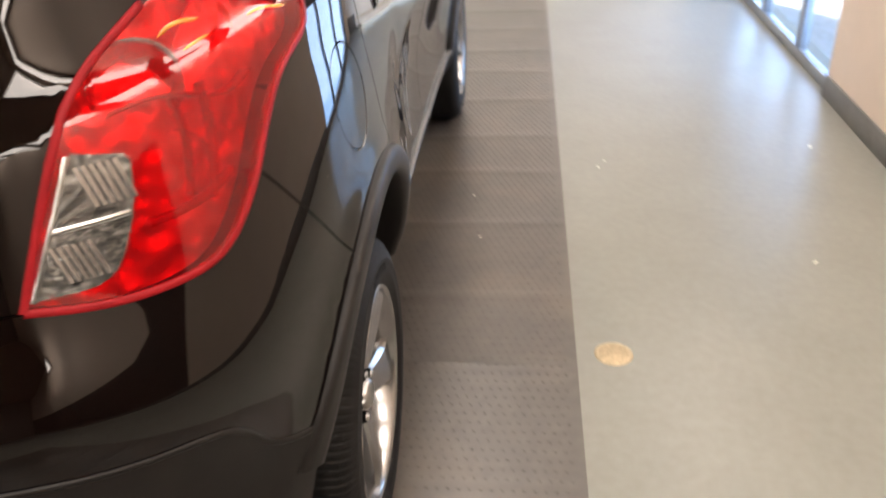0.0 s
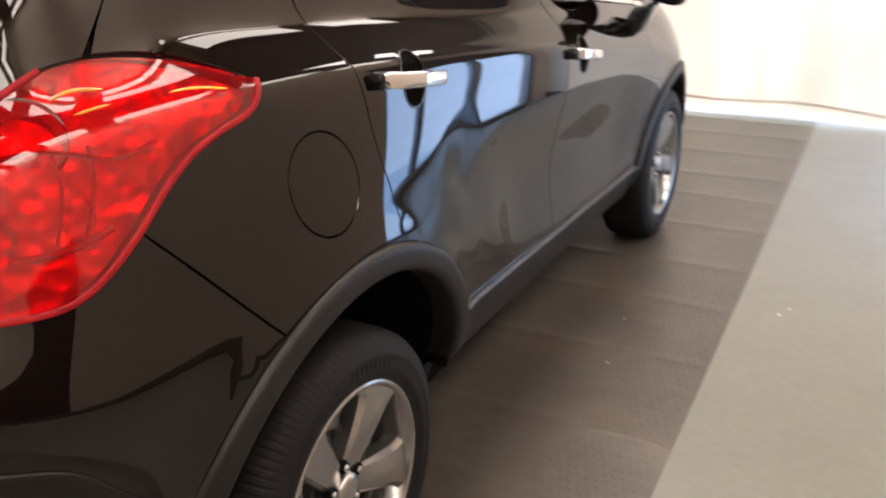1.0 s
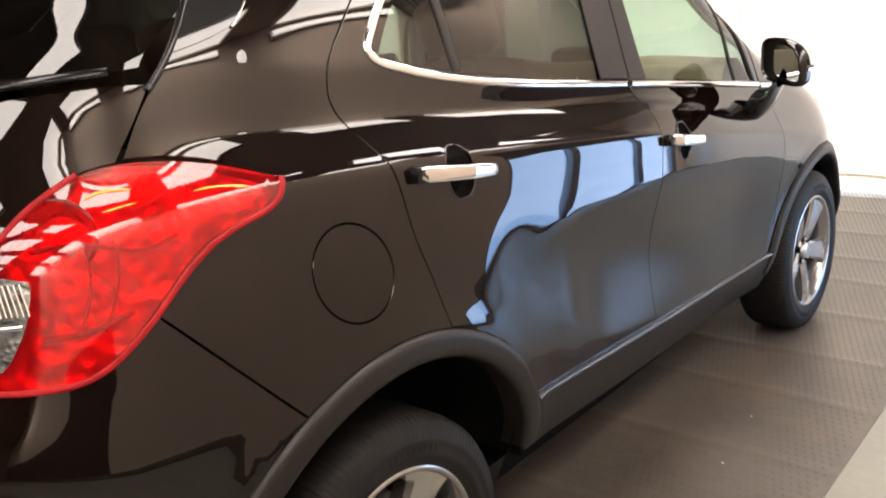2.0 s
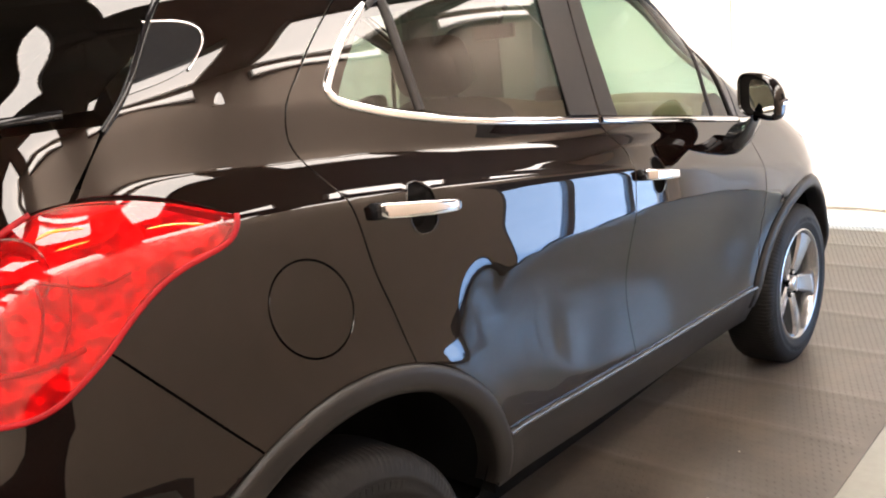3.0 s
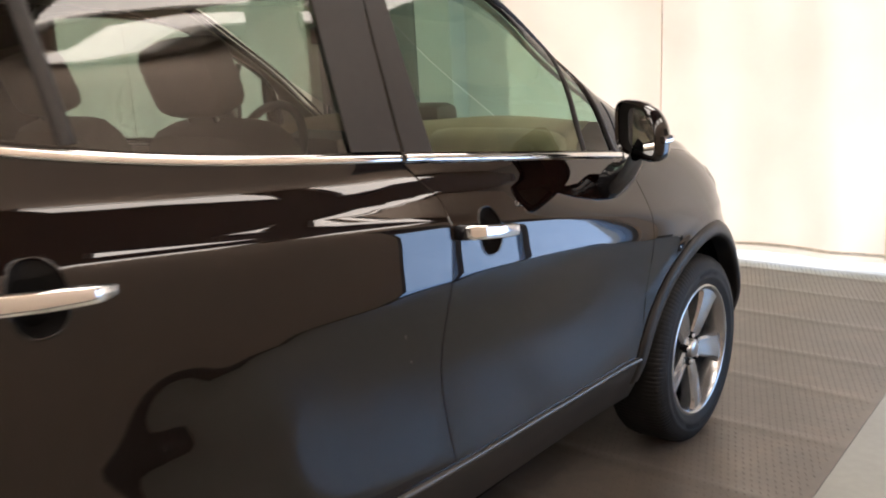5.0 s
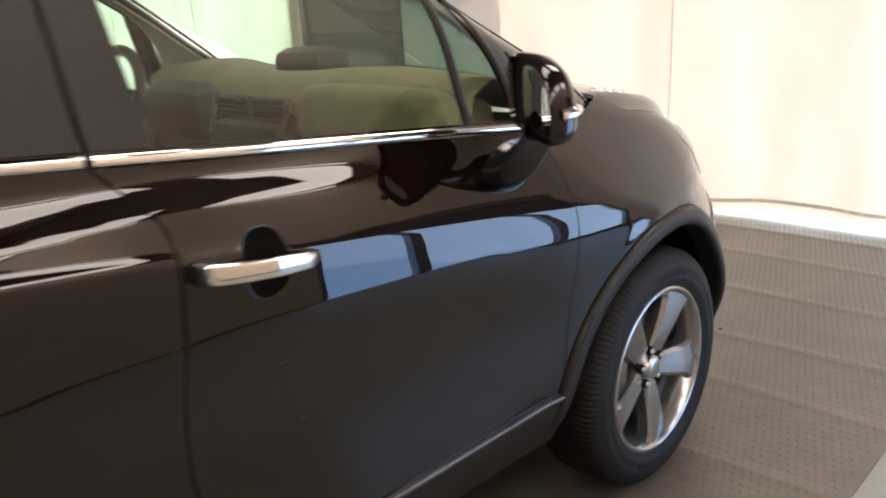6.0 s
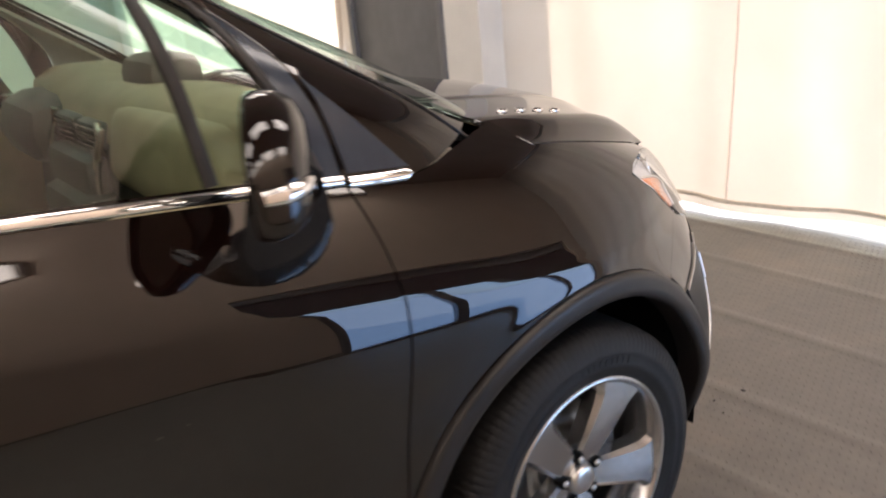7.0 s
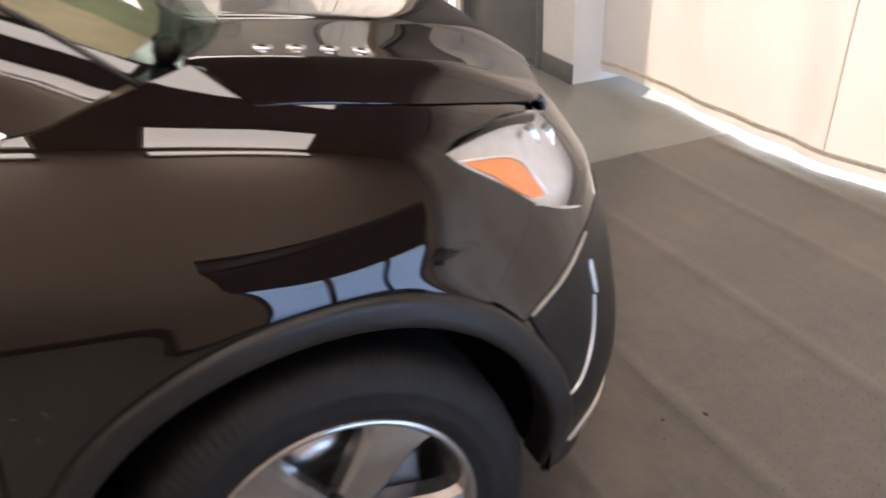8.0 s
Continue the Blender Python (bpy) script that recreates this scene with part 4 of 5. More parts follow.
# upper body
DLO_F = loop_of([(1.195, 1.225), (1.5, 1.186), (1.8, 1.148), (2.054, 1.116)], [(2.054, 1.116), (2.012, 1.25), (1.955, 1.368)], [(1.955, 1.368), (1.88, 1.418), (1.72, 1.512), (1.55, 1.578), (1.35, 1.605), (1.16, 1.606)], [(1.16, 1.606), (1.195, 1.225)])
VT = (.85, 4.2)
frame_f = loop_of(BELT_F, [(2.105, 1.086), (2.092, 1.203), (2.045, 1.302), (1.93, 1.405), (1.75, 1.51), (1.58, 1.585), (1.40, 1.64)], [(1.40, 1.64), (1.25, 1.66), (1.106, 1.662)], [(1.106, 1.662), (1.111, 1.213)])
both("door_frame", patch(TOP, frame_f, vlim=VT, ulim=(5, 8.6), holes=[DLO_F]), PAINT, front_doors)
both("roof", patch(TOP, loop_of([(0, 3.35), (2, 3.32), (4, 3.22), (5.5, 3.12), (7, 3.22), (8, 3.3), (10, 3.2)], [(10, 3.2), (10, 5)], [(10, 5), (0, 5)], [(0, 5), (0, 3.35)], step=.06), uv=True, whole=True, thick=0), PAINT, car, whole=True)
both("a_pillar", patch(TOP, loop_of([(2.105, 1.086), (2.092, 1.203), (2.045, 1.302), (1.93, 1.405), (1.75, 1.51), (1.58, 1.585), (1.40, 1.64)], [(1.40, 1.64), (1.52, 1.643), (1.69, 1.577), (2.02, 1.36), (2.26, 1.20), (2.42, 1.112)], [(2.42, 1.112), (2.31, 1.083), (2.24, 1.073), (2.105, 1.086)]), vlim=VT, ulim=(5.5, 9)), PAINT, car)
both("windscreen", patch(TOP, loop_of([(8.28, 1.05), (9, 1.0), (10, 1.0)], [(10, 1.0), (10, 3.25)], [(10, 3.25), (9, 3.25), (8.3, 3.3)], [(8.3, 3.3), (8.3, 2.2), (8.28, 1.05)], step=.05), uv=True, whole=True, thick=0, lift=.001), TINTED, car, whole=True)
both("rear_window", patch(TOP, loop_of([(0, 1.12), (1.2, 1.12), (3.22, 1.12)], [(3.22, 1.12), (3.28, 2.0), (3.24, 3.0), (3.2, 3.2)], [(3.2, 3.2), (1.3, 3.2), (0, 3.2)], [(0, 3.2), (0, 1.12)], step=.05), uv=True, whole=True, thick=0, lift=.001), REAR_GLASS, car, whole=True)
both("window_pane", patch(TOP, DLO_R, vlim=VT, ulim=(2.5, 7), lift=-.004, gap=-.006, thick=0), PRIVACY, rear_doors)
both("window_pane", patch(TOP, DLO_F, vlim=VT, ulim=(5, 8.6), lift=-.004, gap=-.006, thick=0), TINTED, front_doors)


def lathe(profile, n=96):
    """Vertices and faces of a profile (radius, x) turned about the x axis."""
    v = [(x, r * math.cos(a), r * math.sin(a)) for r, x in profile for a in (2 * math.pi * k / n for k in range(n))]
    return v, grid_faces(len(profile), n, closed_c=True)


def build_wheel():
    hub = empty("wheel")
    hub.parent = car
    # tyre with shoulder blocks
    prof = [(.232, -.095), (.245, -.104), (.27, -.1085), (.295, -.108), (.315, -.102), (.330, -.092), (.339, -.078), (.343, -.05), (.343, -.022), (.343, .022), (.343, .05), (.339, .078), (.330, .092), (.315, .102), (.297, .1075), (.292, .1098), (.287, .1085), (.27, .1090), (.262, .1105), (.256, .1065), (.245, .103), (.238, .100), (.232, .093)]
    n = 780
    v, f = lathe(prof, n)
    v = np.array(v)
    rr = np.hypot(v[:, 1], v[:, 2])
    k = np.arange(len(v)) % n
    row = np.arange(len(v)) // n
    cut = ((k % 6) == 0) & np.isin(row, (4, 5, 6, 7, 10, 11, 12, 13))
    deep = np.where(np.isin(row, (4, 13)), .0018, .0055)
    v[cut, 1:] *= ((rr[cut] - deep[cut]) / rr[cut])[:, None]
    v[cut, 0] *= .992
    raw("tyre", v, f, RUBBER, hub, "black tyre with a blocky shoulder tread")
    # raised unreadable marking on the side wall
    bm = bmesh.new()
    for start, count in ((62, 9), (238, 7), (318, 5)):
        for c in range(count):
            m = Matrix.Rotation(radians(start + 3.6 * c), 4, "X") @ Matrix.Translation((.1078, .276, 0))
            add_box(bm, (-.001, -.008, -.0032), (.0022, .008, .0032), 0, m)
    tagged(part("tyre_marking", bm, RUBBER, hub, "raised side wall marking"), kind="stuff")
    prof = [(.245, .088), (.240, .098), (.234, .1035), (.229, .103), (.224, .096), (.218, .080), (.206, .05), (.204, -.08), (.23, -.095)]
    v, f = lathe(prof)
    rim = raw("rim", v, f, ALLOY, hub, "silver alloy rim")
    # five broad split spokes
    for s in range(5):
        a0 = radians(54 + 72 * s)
        spoke(hub, a0)
    v, f = lathe([(.0, .083), (.018, .0835), (.028, .081), (.0335, .075), (.034, .05)], 40)
    raw("centre_cap", v, f, STEEL, hub, "silver centre cap")
    for s in range(5):
        a = radians(90 + 72 * s)
        v, f = lathe([(.0, .078), (.0055, .078), (.0075, .0755), (.0075, .05)], 6)
        v = [(x, y + .050 * math.cos(a), z + .050 * math.sin(a)) for x, y, z in v]
        raw("wheel_nut", v, f, STEEL, hub)
        v, f = lathe([(.0, .0722), (.0125, .0722), (.0135, .070), (.0135, .05)], 16)
        v = [(x, y + .050 * math.cos(a), z + .050 * math.sin(a)) for x, y, z in v]
        raw("nut_recess", v, f, CAVITY, hub)
    v, f = lathe([(.15, -.02), (.15, 0), (.06, .0), (.06, -.02)], 64)
    raw("brake_disc", v, f, STEEL, hub, "steel brake disc")
    bm = bmesh.new()
    add_box(bm, (-.03, .06, -.07), (.022, .165, .07), .012)
    part("brake_caliper", bm, ALLOY_DARK, hub)
    return hub


def spoke(hub, a0):
    """One spoke: broad at the rim, with a groove along its middle."""
    rows, cols = 12, 9
    verts = []
    for i in range(rows):
        t = i / (rows - 1)
        r = .024 + t * (.226 - .024)
        half = .029 + .024 * t + .030 * max(0, t - .74) * 3.6 * max(0, t - .74) * 3.6
        x0 = .062 + .024 * math.sin(t * math.pi * .5) + .006 * t
        for j in range(cols):
            s = -1 + 2 * j / (cols - 1)
            edge = abs(s)
            x = x0 - .050 * max(0, edge - .76) * (.4 + .6 * t) - (.011 * max(0, s + .2) - .004 * max(0, -s - .2)) * t
            y, z = r, s * half
            verts.append((x, y * math.cos(a0) - z * math.sin(a0), y * math.sin(a0) + z * math.cos(a0)))
    n = len(verts)
    back = []
    for i in range(rows):
        for j in range(cols):
            x, y, z = verts[i * cols + j]
            back.append((x - .035, y, z))
    verts += back
    f = grid_faces(rows, cols)
    f += [tuple(k + n for k in reversed(q)) for q in f]
    ring = [j for j in range(cols)] + [i * cols + cols - 1 for i in range(1, rows)] + [(rows - 1) * cols + j for j in range(cols - 2, -1, -1)] + [i * cols for i in range(rows - 2, 0, -1)]
    for p, q in zip(ring, ring[1:] + ring[:1]):
        f.append((q, p, p + n, q + n))
    bm = bmesh.new()
    vs = [bm.verts.new(v) for v in verts]
    for q in f:
        bm.faces.new([vs[k] for k in q])
    part("spoke", bm, ALLOY, hub, sharp=14)


first = build_wheel()
first.matrix_basis = pose(.768, 0, .335)
for x, y, turn, spin in ((.768, 2.555, 0, 4), (-.768, 0, 180, 0), (-.768, 2.555, 180, 0)):
    w = copy_thing(first, pose(x, y, .335, spin, 0, turn))
    w.parent = car


# ---- wheel arches, shell and underbody ----
def sheet_xyz(sheet, yz, **lim):
    uv = sheet.find(yz, (1, 2), **lim)
    return sheet.sample(sheet.g, uv[:, 0], uv[:, 1])


def flare(arch, a0, a1, n=60):
    """The satin lip round a wheel arch."""
    angs = np.linspace(a0, a1, n)
    (cy, cz), ro, ri = arch["c"], arch["out"], arch["into"]
    rows = []
    prof = [(0, -.004), (.02, .007), (.10, .0125), (.30, .0135), (.62, .014), (.82, .012), (.95, .006), (1.0, -.002), (1.02, -.020), (1.0, -.06)]
    for s, lift in prof:
        r = ro + (ri - ro) * min(s, 1.0)
        yz = [(cy + r * math.cos(radians(a)), cz + r * math.sin(radians(a))) for a in angs]
        p = sheet_xyz(LOW, yz, vlim=(0, 5), ulim=(2.2, 10.2))
        p[:, 1:] = yz
        p[:, 0] += lift
        rows.append(p)
    v = np.concatenate(rows)
    f = grid_faces(len(prof), n)
    for sgn in (1, -1):
        vv = v * np.array([sgn, 1, 1])
        bm = bmesh.new()
        vs = [bm.verts.new(q) for q in vv]
        for q in f:
            bm.faces.new([vs[k] for k in q])
        part("wheel_arch_flare", bm, TRIM, car, "satin dark plastic wheel arch lip", sharp=50)


flare(ARCH_R, 6, 158)
flare(ARCH_F, -8, 176)


def liner(cy, r, sgn, low, high):
    rows = []
    angs = np.linspace(low, high, 50)
    for x, k in ((.82, 1.0), (.79, 1.0), (.52, 1.0), (.50, .95), (.50, .02)):
        rows += [(sgn * x, cy + k * r * math.cos(radians(a)), .34 + k * r * math.sin(radians(a))) for a in angs]
    raw("wheel_well", rows, grid_faces(5, len(angs)), CAVITY, car, "black wheel well liner")


for sgn in (1, -1):
    liner(ARCH_R["c"][0], .462, sgn, 2, 178)
    liner(ARCH_F["c"][0], .425, sgn, -9, 178)

us, vs = np.arange(0, 11.01, .2), np.concatenate([np.arange(0, 7.01, .25)])
uu, vv = np.meshgrid(us, vs)
base = LOW.sample(LOW.g, uu.ravel(), vv.ravel()) - LOW.sample(LOW.normals, uu.ravel(), vv.ravel()) * .024
shell_f = []
for q in grid_faces(len(vs), len(us)):
    c = base[list(q)].mean(axis=0)
    if any(math.hypot(c[1] - a["c"][0], c[2] - a["c"][1]) < a["into"] + .045 for a in (ARCH_R, ARCH_F)) and c[0] > .5:
        continue
    if (c[1] > 2.72 and c[2] > .72) or (c[1] < -.10 and .94 < c[2] < 1.31 and c[0] > .56):
        continue
    shell_f.append(q)
both("inner_shell", (base, LOW.sample(LOW.normals, uu.ravel(), vv.ravel()), shell_f), CAVITY, car, "black inner shell", whole=True)
bm = bmesh.new()
add_box(bm, (-.54, -.66, .25), (.54, 3.08, .31), .02)
add_box(bm, (-.70, .50, .27), (.70, 2.10, .31), .02)
part("underbody", bm, CAVITY, car, "black underbody")

# ---- tail and head lamps ----
SILVER = material("lamp_reflector", (0.80, 0.79, 0.78), 0.16, 0.9, vary=0.25, scale=40, bump=1.0, bump_scale=90)
FROST = material("lamp_silver_bezel", (0.64, 0.64, 0.64), 0.28, 0.5, vary=0.08, scale=40, bump=0.2, bump_scale=70)
RIBS = material("ribbed_reflector", (0.24, 0.235, 0.22), 0.22, 0.9, vary=0.6, scale=80, bump=1.0, bump_scale=110)
rv = [(.660, -.566, 1.146), (.718, -.528, 1.130), (.714, -.555, 1.06), (.703, -.582, 1.015), (.685, -.602, .994), (.617, -.645, .994)]
REVERSE = loop_of([rv[5], rv[0]], [rv[0], (.700, -.539, 1.136), (.714, -.531, 1.125), (.716, -.543, 1.09), rv[2], rv[3], (.690, -.597, .999), (.672, -.612, .993), rv[5]])
both("reversing_lens", patch(LOW, REVERSE, axes=(0, 1, 2), vlim=LIM, lift=.0052, gap=.001, step=.02, thick=.004), CLEAR, lamps, "clear reversing lens")
both("ribbed_reflector", patch(LOW, REVERSE, axes=(0, 1, 2), vlim=LIM, lift=.0042, gap=.003, step=.02, thick=.0), RIBS, lamps)
for h0, h1, x0 in ((1.083, 1.130, .673), (1.008, 1.050, .645)):
    for i in range(6):
        x = x0 - .006 + .0068 * i
        both("reflector_rib", strip(LOW, [(x, h1), (x + .017, h0)], .0040, .0012, axes=(0, 2), vlim=LIM, ulim=(0, 3.4), lift=.0044, step=.01), CHROME, lamps)
both("lamp_divider", strip(LOW, [(.640, 1.066), (.712, 1.068)], .008, .0014, axes=(0, 2), vlim=LIM, ulim=(0, 3.4), lift=.0046, step=.01), CHROME, lamps)
both("lamp_bezel", strip(LOW, [(.620, .996), (.645, 1.08), (.661, 1.143)], .006, .0016, axes=(0, 2), vlim=LIM, ulim=(0, 3.4), lift=.005, step=.01), CHROME, lamps)
# inner chambers seen through the red lens
for name, cx, cy_, cz, r, mat in (("brake_chamber", .725, -.49, 1.19, .052, SILVER), ("tail_chamber", .745, -.48, 1.08, .046, SILVER), ("turn_chamber", .775, -.32, 1.225, .034, AMBER)):
    for sgn in (1, -1):
        v, f = lathe([(.0, -.020), (r * .5, -.017), (r * .85, -.006), (r, .006), (r * 1.1, .008)], 28)
        v = np.array(v)
        n = np.array([.62, -.78, 0]) if cy_ < -.4 else np.array([.9, -.3, .3])
        n = n / np.linalg.norm(n)
        a = np.cross(n, (0, 0, 1.0))
        a /= np.linalg.norm(a)
        b = np.cross(a, n)
        p = np.array([cx, cy_, cz]) - n * .026 + v[:, :1] * n + v[:, 1:2] * a + v[:, 2:3] * b
        raw(name, p * np.array([sgn, 1, 1]), f, mat, lamps[0 if sgn > 0 else 1])
TURN_BOWL = facets("amber_bowl", (1.0, 0.52, 0.05), 0.25, 0.3, 60, 0.008)
AMBER_GLINT = material("amber_glint_paint", (0.95, 0.30, 0.02), 0.12, coat=1.0, vary=0.35, scale=45, bump=0.4, bump_scale=140)
for path, w in (([(-.442, 1.236), (-.415, 1.245), (-.375, 1.241)], .0055), ([(-.425, 1.215), (-.40, 1.219), (-.375, 1.221)], .0045), ([(-.29, 1.222), (-.25, 1.221), (-.20, 1.212)], .004)):
    both("turn_lens", strip(LOW, path, w, .0006, vlim=LIM, ulim=(1.5, 6), lift=.0042, step=.01, taper=(.1, .1)), AMBER_GLINT, lamps, "amber strip painting a yellow glint on the red lens")
TURN = [(-.425, 1.222), (-.385, 1.250), (-.345, 1.262), (-.30, 1.263), (-.32, 1.243), (-.345, 1.224), (-.385, 1.218)]
both("turn_bowl", patch(LOW, loop_of(TURN[:4], TURN[3:] + TURN[:1], step=.01), vlim=LIM, ulim=(1.5, 6), lift=-.006, gap=0, step=.015, thick=.004), TURN_BOWL, lamps, "amber turn signal reflector")
for path in ([(-.47, 1.175), (-.475, 1.12), (-.50, 1.06)], [(-.425, 1.18), (-.44, 1.11), (-.475, 1.045)]):
    both("lamp_wall", strip(LOW, path, .004, .012, vlim=LIM, ulim=(1.5, 6), lift=-.018, step=.015), RED_RIM, lamps)
both("lamp_wall", strip(LOW, [(-.335, 1.165), (-.40, 1.155), (-.47, 1.18), (-.53, 1.175)], .005, .014, vlim=LIM, ulim=(1.5, 6), lift=-.02, step=.015), RED_RIM, lamps)
both("lamp_wall", strip(LOW, [(-.43, 1.065), (-.49, 1.05), (-.55, 1.045)], .010, .010, vlim=LIM, ulim=(1.5, 6), lift=-.016, step=.015), RED_RIM, lamps)

both("head_lamp_bowl", patch(LOW, loop_of(*HL), axes=(0, 1, 2), vlim=(0, 7.15), ulim=(7, 11), lift=-.028, gap=.004, step=.02, thick=0), FROST, heads)
both("lamp_rim", strip(LOW, HL[2][::-1], .007, .003, axes=(0, 1, 2), vlim=(0, 7.3), ulim=(7, 11), lift=-.004, step=.012, taper=(.5, .8)), FROST, heads)
AM = [(.789, 2.814, .927), (.779, 2.868, .920), (.760, 2.925, .907), (.742, 2.968, .873), (.732, 3.002, .808), (.757, 2.962, .822), (.779, 2.884, .884)]
both("amber_reflector", patch(LOW, loop_of(AM[:5], AM[4:] + AM[:1]), axes=(0, 1, 2), vlim=(0, 7.15), ulim=(7, 11), lift=-.006, gap=.001, step=.02, thick=.006), AMBER, heads, "orange side reflector")
both("lamp_blade", strip(LOW, AM[:5], .006, .006, axes=(0, 1, 2), vlim=(0, 7.15), ulim=(7, 11), lift=-.008, step=.015, taper=(.3, .5)), CHROME, heads)
for cy_, cx, cz, r in ((3.02, .665, .875, .034), (3.085, .61, .85, .03)):
    for sgn, lampob in ((1, heads[0]), (-1, heads[1])):
        v, f = lathe([(.0, -.016), (r * .6, -.012), (r, .004), (r * 1.08, .006)], 28)
        v = np.array(v)
        n = np.array([.75, .62, .25])
        n /= np.linalg.norm(n)
        a = np.cross(n, (0, 0, 1.0))
        a /= np.linalg.norm(a)
        b = np.cross(a, n)
        p = np.array([cx, cy_, cz]) - n * .02 + v[:, :1] * n + v[:, 1:2] * a + v[:, 2:3] * b
        raw("lamp_reflector", p * np.array([sgn, 1, 1]), f, SILVER, lampob)

# ---- chrome and black trim of the windows ----
VB = (.8, 3.6)
SLATE = material("black_film_blue_reflection", (0.020, 0.025, 0.034), 0.24, vary=0.08, scale=30)
chrome_line = [(.25, 1.3585), (.33, 1.336), (.5, 1.302), (.70, 1.271), (.94, 1.241), (1.106, 1.221)]
both("belt_moulding", strip(FULL, chrome_line, .019, .006, vlim=(6, 9.8), ulim=(2.5, 7)), CHROME, rear_doors, "chrome belt moulding")
both("belt_moulding", strip(TOP, [(1.116, 1.2205), (1.4, 1.184), (1.7, 1.146), (1.94, 1.116), (2.100, 1.095)], .017, .006, vlim=VB, ulim=(5, 8.7)), CHROME, front_doors, "chrome belt moulding")
both("belt_moulding", strip(LOW, [(2.112, 1.090), (2.172, 1.082), (2.232, 1.076)], .020, .006, vlim=(5, 7.3), ulim=(6, 9), taper=(1, .15), step=.01), CHROME, car, "chrome belt moulding")
both("pillar_moulding", strip(FULL, [(.262, 1.355), (.215, 1.369), (.185, 1.383), (.172, 1.402), (.182, 1.424), (.21, 1.459), (.26, 1.510), (.338, 1.572)], .019, .006, vlim=(6, 9.8), ulim=(2.5, 7), taper=(.95, .45), step=.008), CHROME, rear_doors, "wide chrome pillar moulding")
b1 = loop_of([(.965, 1.252), (.965, 1.636)], [(.965, 1.636), (1.104, 1.636)], [(1.104, 1.636), (1.105, 1.236)], [(1.105, 1.236), (.965, 1.252)])
both("b_pillar_trim", patch(TOP, b1, vlim=VB, ulim=(2.5, 7), lift=.003, thick=.004, gap=.0), TRIM, rear_doors, "satin black pillar trim")
b2 = loop_of([(1.116, 1.234), (1.112, 1.636)], [(1.112, 1.636), (1.172, 1.622)], [(1.172, 1.622), (1.207, 1.222)], [(1.207, 1.222), (1.116, 1.234)])
both("b_pillar_trim", patch(TOP, b2, vlim=VB, ulim=(5, 8), lift=.003, thick=.004, gap=.0), TRIM, front_doors, "satin black pillar trim")
both("window_bar", strip(TOP, [(.417, 1.335), (.408, 1.47), (.397, 1.595)], .028, .003, vlim=VB, ulim=(2.5, 7), lift=-.003), TRIM, rear_doors)
both("window_bar", strip(TOP, [(1.897, 1.135), (1.885, 1.28), (1.858, 1.425)], .022, .004, vlim=VB, ulim=(5, 8.7), lift=-.003), TRIM, front_doors)
both("window_seal", strip(TOP, [(.345, 1.566), (.44, 1.602), (.6, 1.627), (.8, 1.633), (.97, 1.628)], .016, .003, vlim=VB, ulim=(2.5, 7)), TRIM, rear_doors)
both("window_seal", strip(TOP, [(1.17, 1.612), (1.35, 1.611), (1.55, 1.583), (1.72, 1.517), (1.88, 1.423), (1.96, 1.371), (2.022, 1.25), (2.064, 1.116)], .018, .004, vlim=VB, ulim=(5, 8.7)), TRIM, front_doors)
both("sail_panel", patch(TOP, loop_of([(2.112, 1.102), (2.097, 1.205), (2.080, 1.255)], [(2.080, 1.255), (2.165, 1.165), (2.232, 1.086)], [(2.232, 1.086), (2.112, 1.102)]), vlim=VB, ulim=(6, 9), lift=.003, thick=.004, gap=.001), SLATE, car, "black triangular sail panel")
corner = loop_of([(2.068, 1.109), (2.028, 1.25), (1.966, 1.368)], [(1.966, 1.368), (2.040, 1.298), (2.086, 1.203), (2.100, 1.098)], [(2.100, 1.098), (2.068, 1.109)])
both("corner_trim", patch(TOP, corner, vlim=VB, ulim=(5, 8.8), lift=.0025, thick=.003, gap=.0), SLATE, front_doors, "black film on the frame corner, tinted by the reflected window")
both("pillar_seal", strip(TOP, [(1.50, 1.648), (1.69, 1.581), (2.022, 1.364), (2.262, 1.204), (2.40, 1.092)], .009, .003, vlim=VB, ulim=(5.5, 9), taper=(1, 1)), BLACK, car)
qg = loop_of([(-.245, 1.438), (-.17, 1.455), (-.12, 1.472)], [(-.12, 1.472), (-.09, 1.497), (-.068, 1.533)], [(-.068, 1.533), (-.10, 1.552), (-.165, 1.556)], [(-.165, 1.556), (-.20, 1.50), (-.245, 1.438)])
both("quarter_glass", patch(TOP, qg, vlim=VB, ulim=(1.5, 6), lift=.003, thick=.004, gap=.0), SLATE_GLASS, car, "black glazed corner panel with a bright edge")
both("glass_edging", strip(TOP, [(-.118, 1.470), (-.09, 1.495), (-.066, 1.533), (-.10, 1.555), (-.165, 1.558)], .004, .003, vlim=VB, ulim=(1.5, 6), lift=.002, step=.01), CHROME, car)

both("tailgate_seal", strip(TOP, [(-.30, 1.385), (-.235, 1.452), (-.16, 1.552), (-.115, 1.602)], .012, .004, vlim=(.8, 3.6), ulim=(1.5, 6), lift=.002), BLACK, car)
both("rear_window_seal", strip(TOP, [(.0, 1.385), (.3, 1.395), (.5, 1.405), (.63, 1.415), (.705, 1.42)], .016, .003, axes=(0, 2), vlim=(.9, 2), ulim=(0, 3.3), lift=.002), BLACK, car)

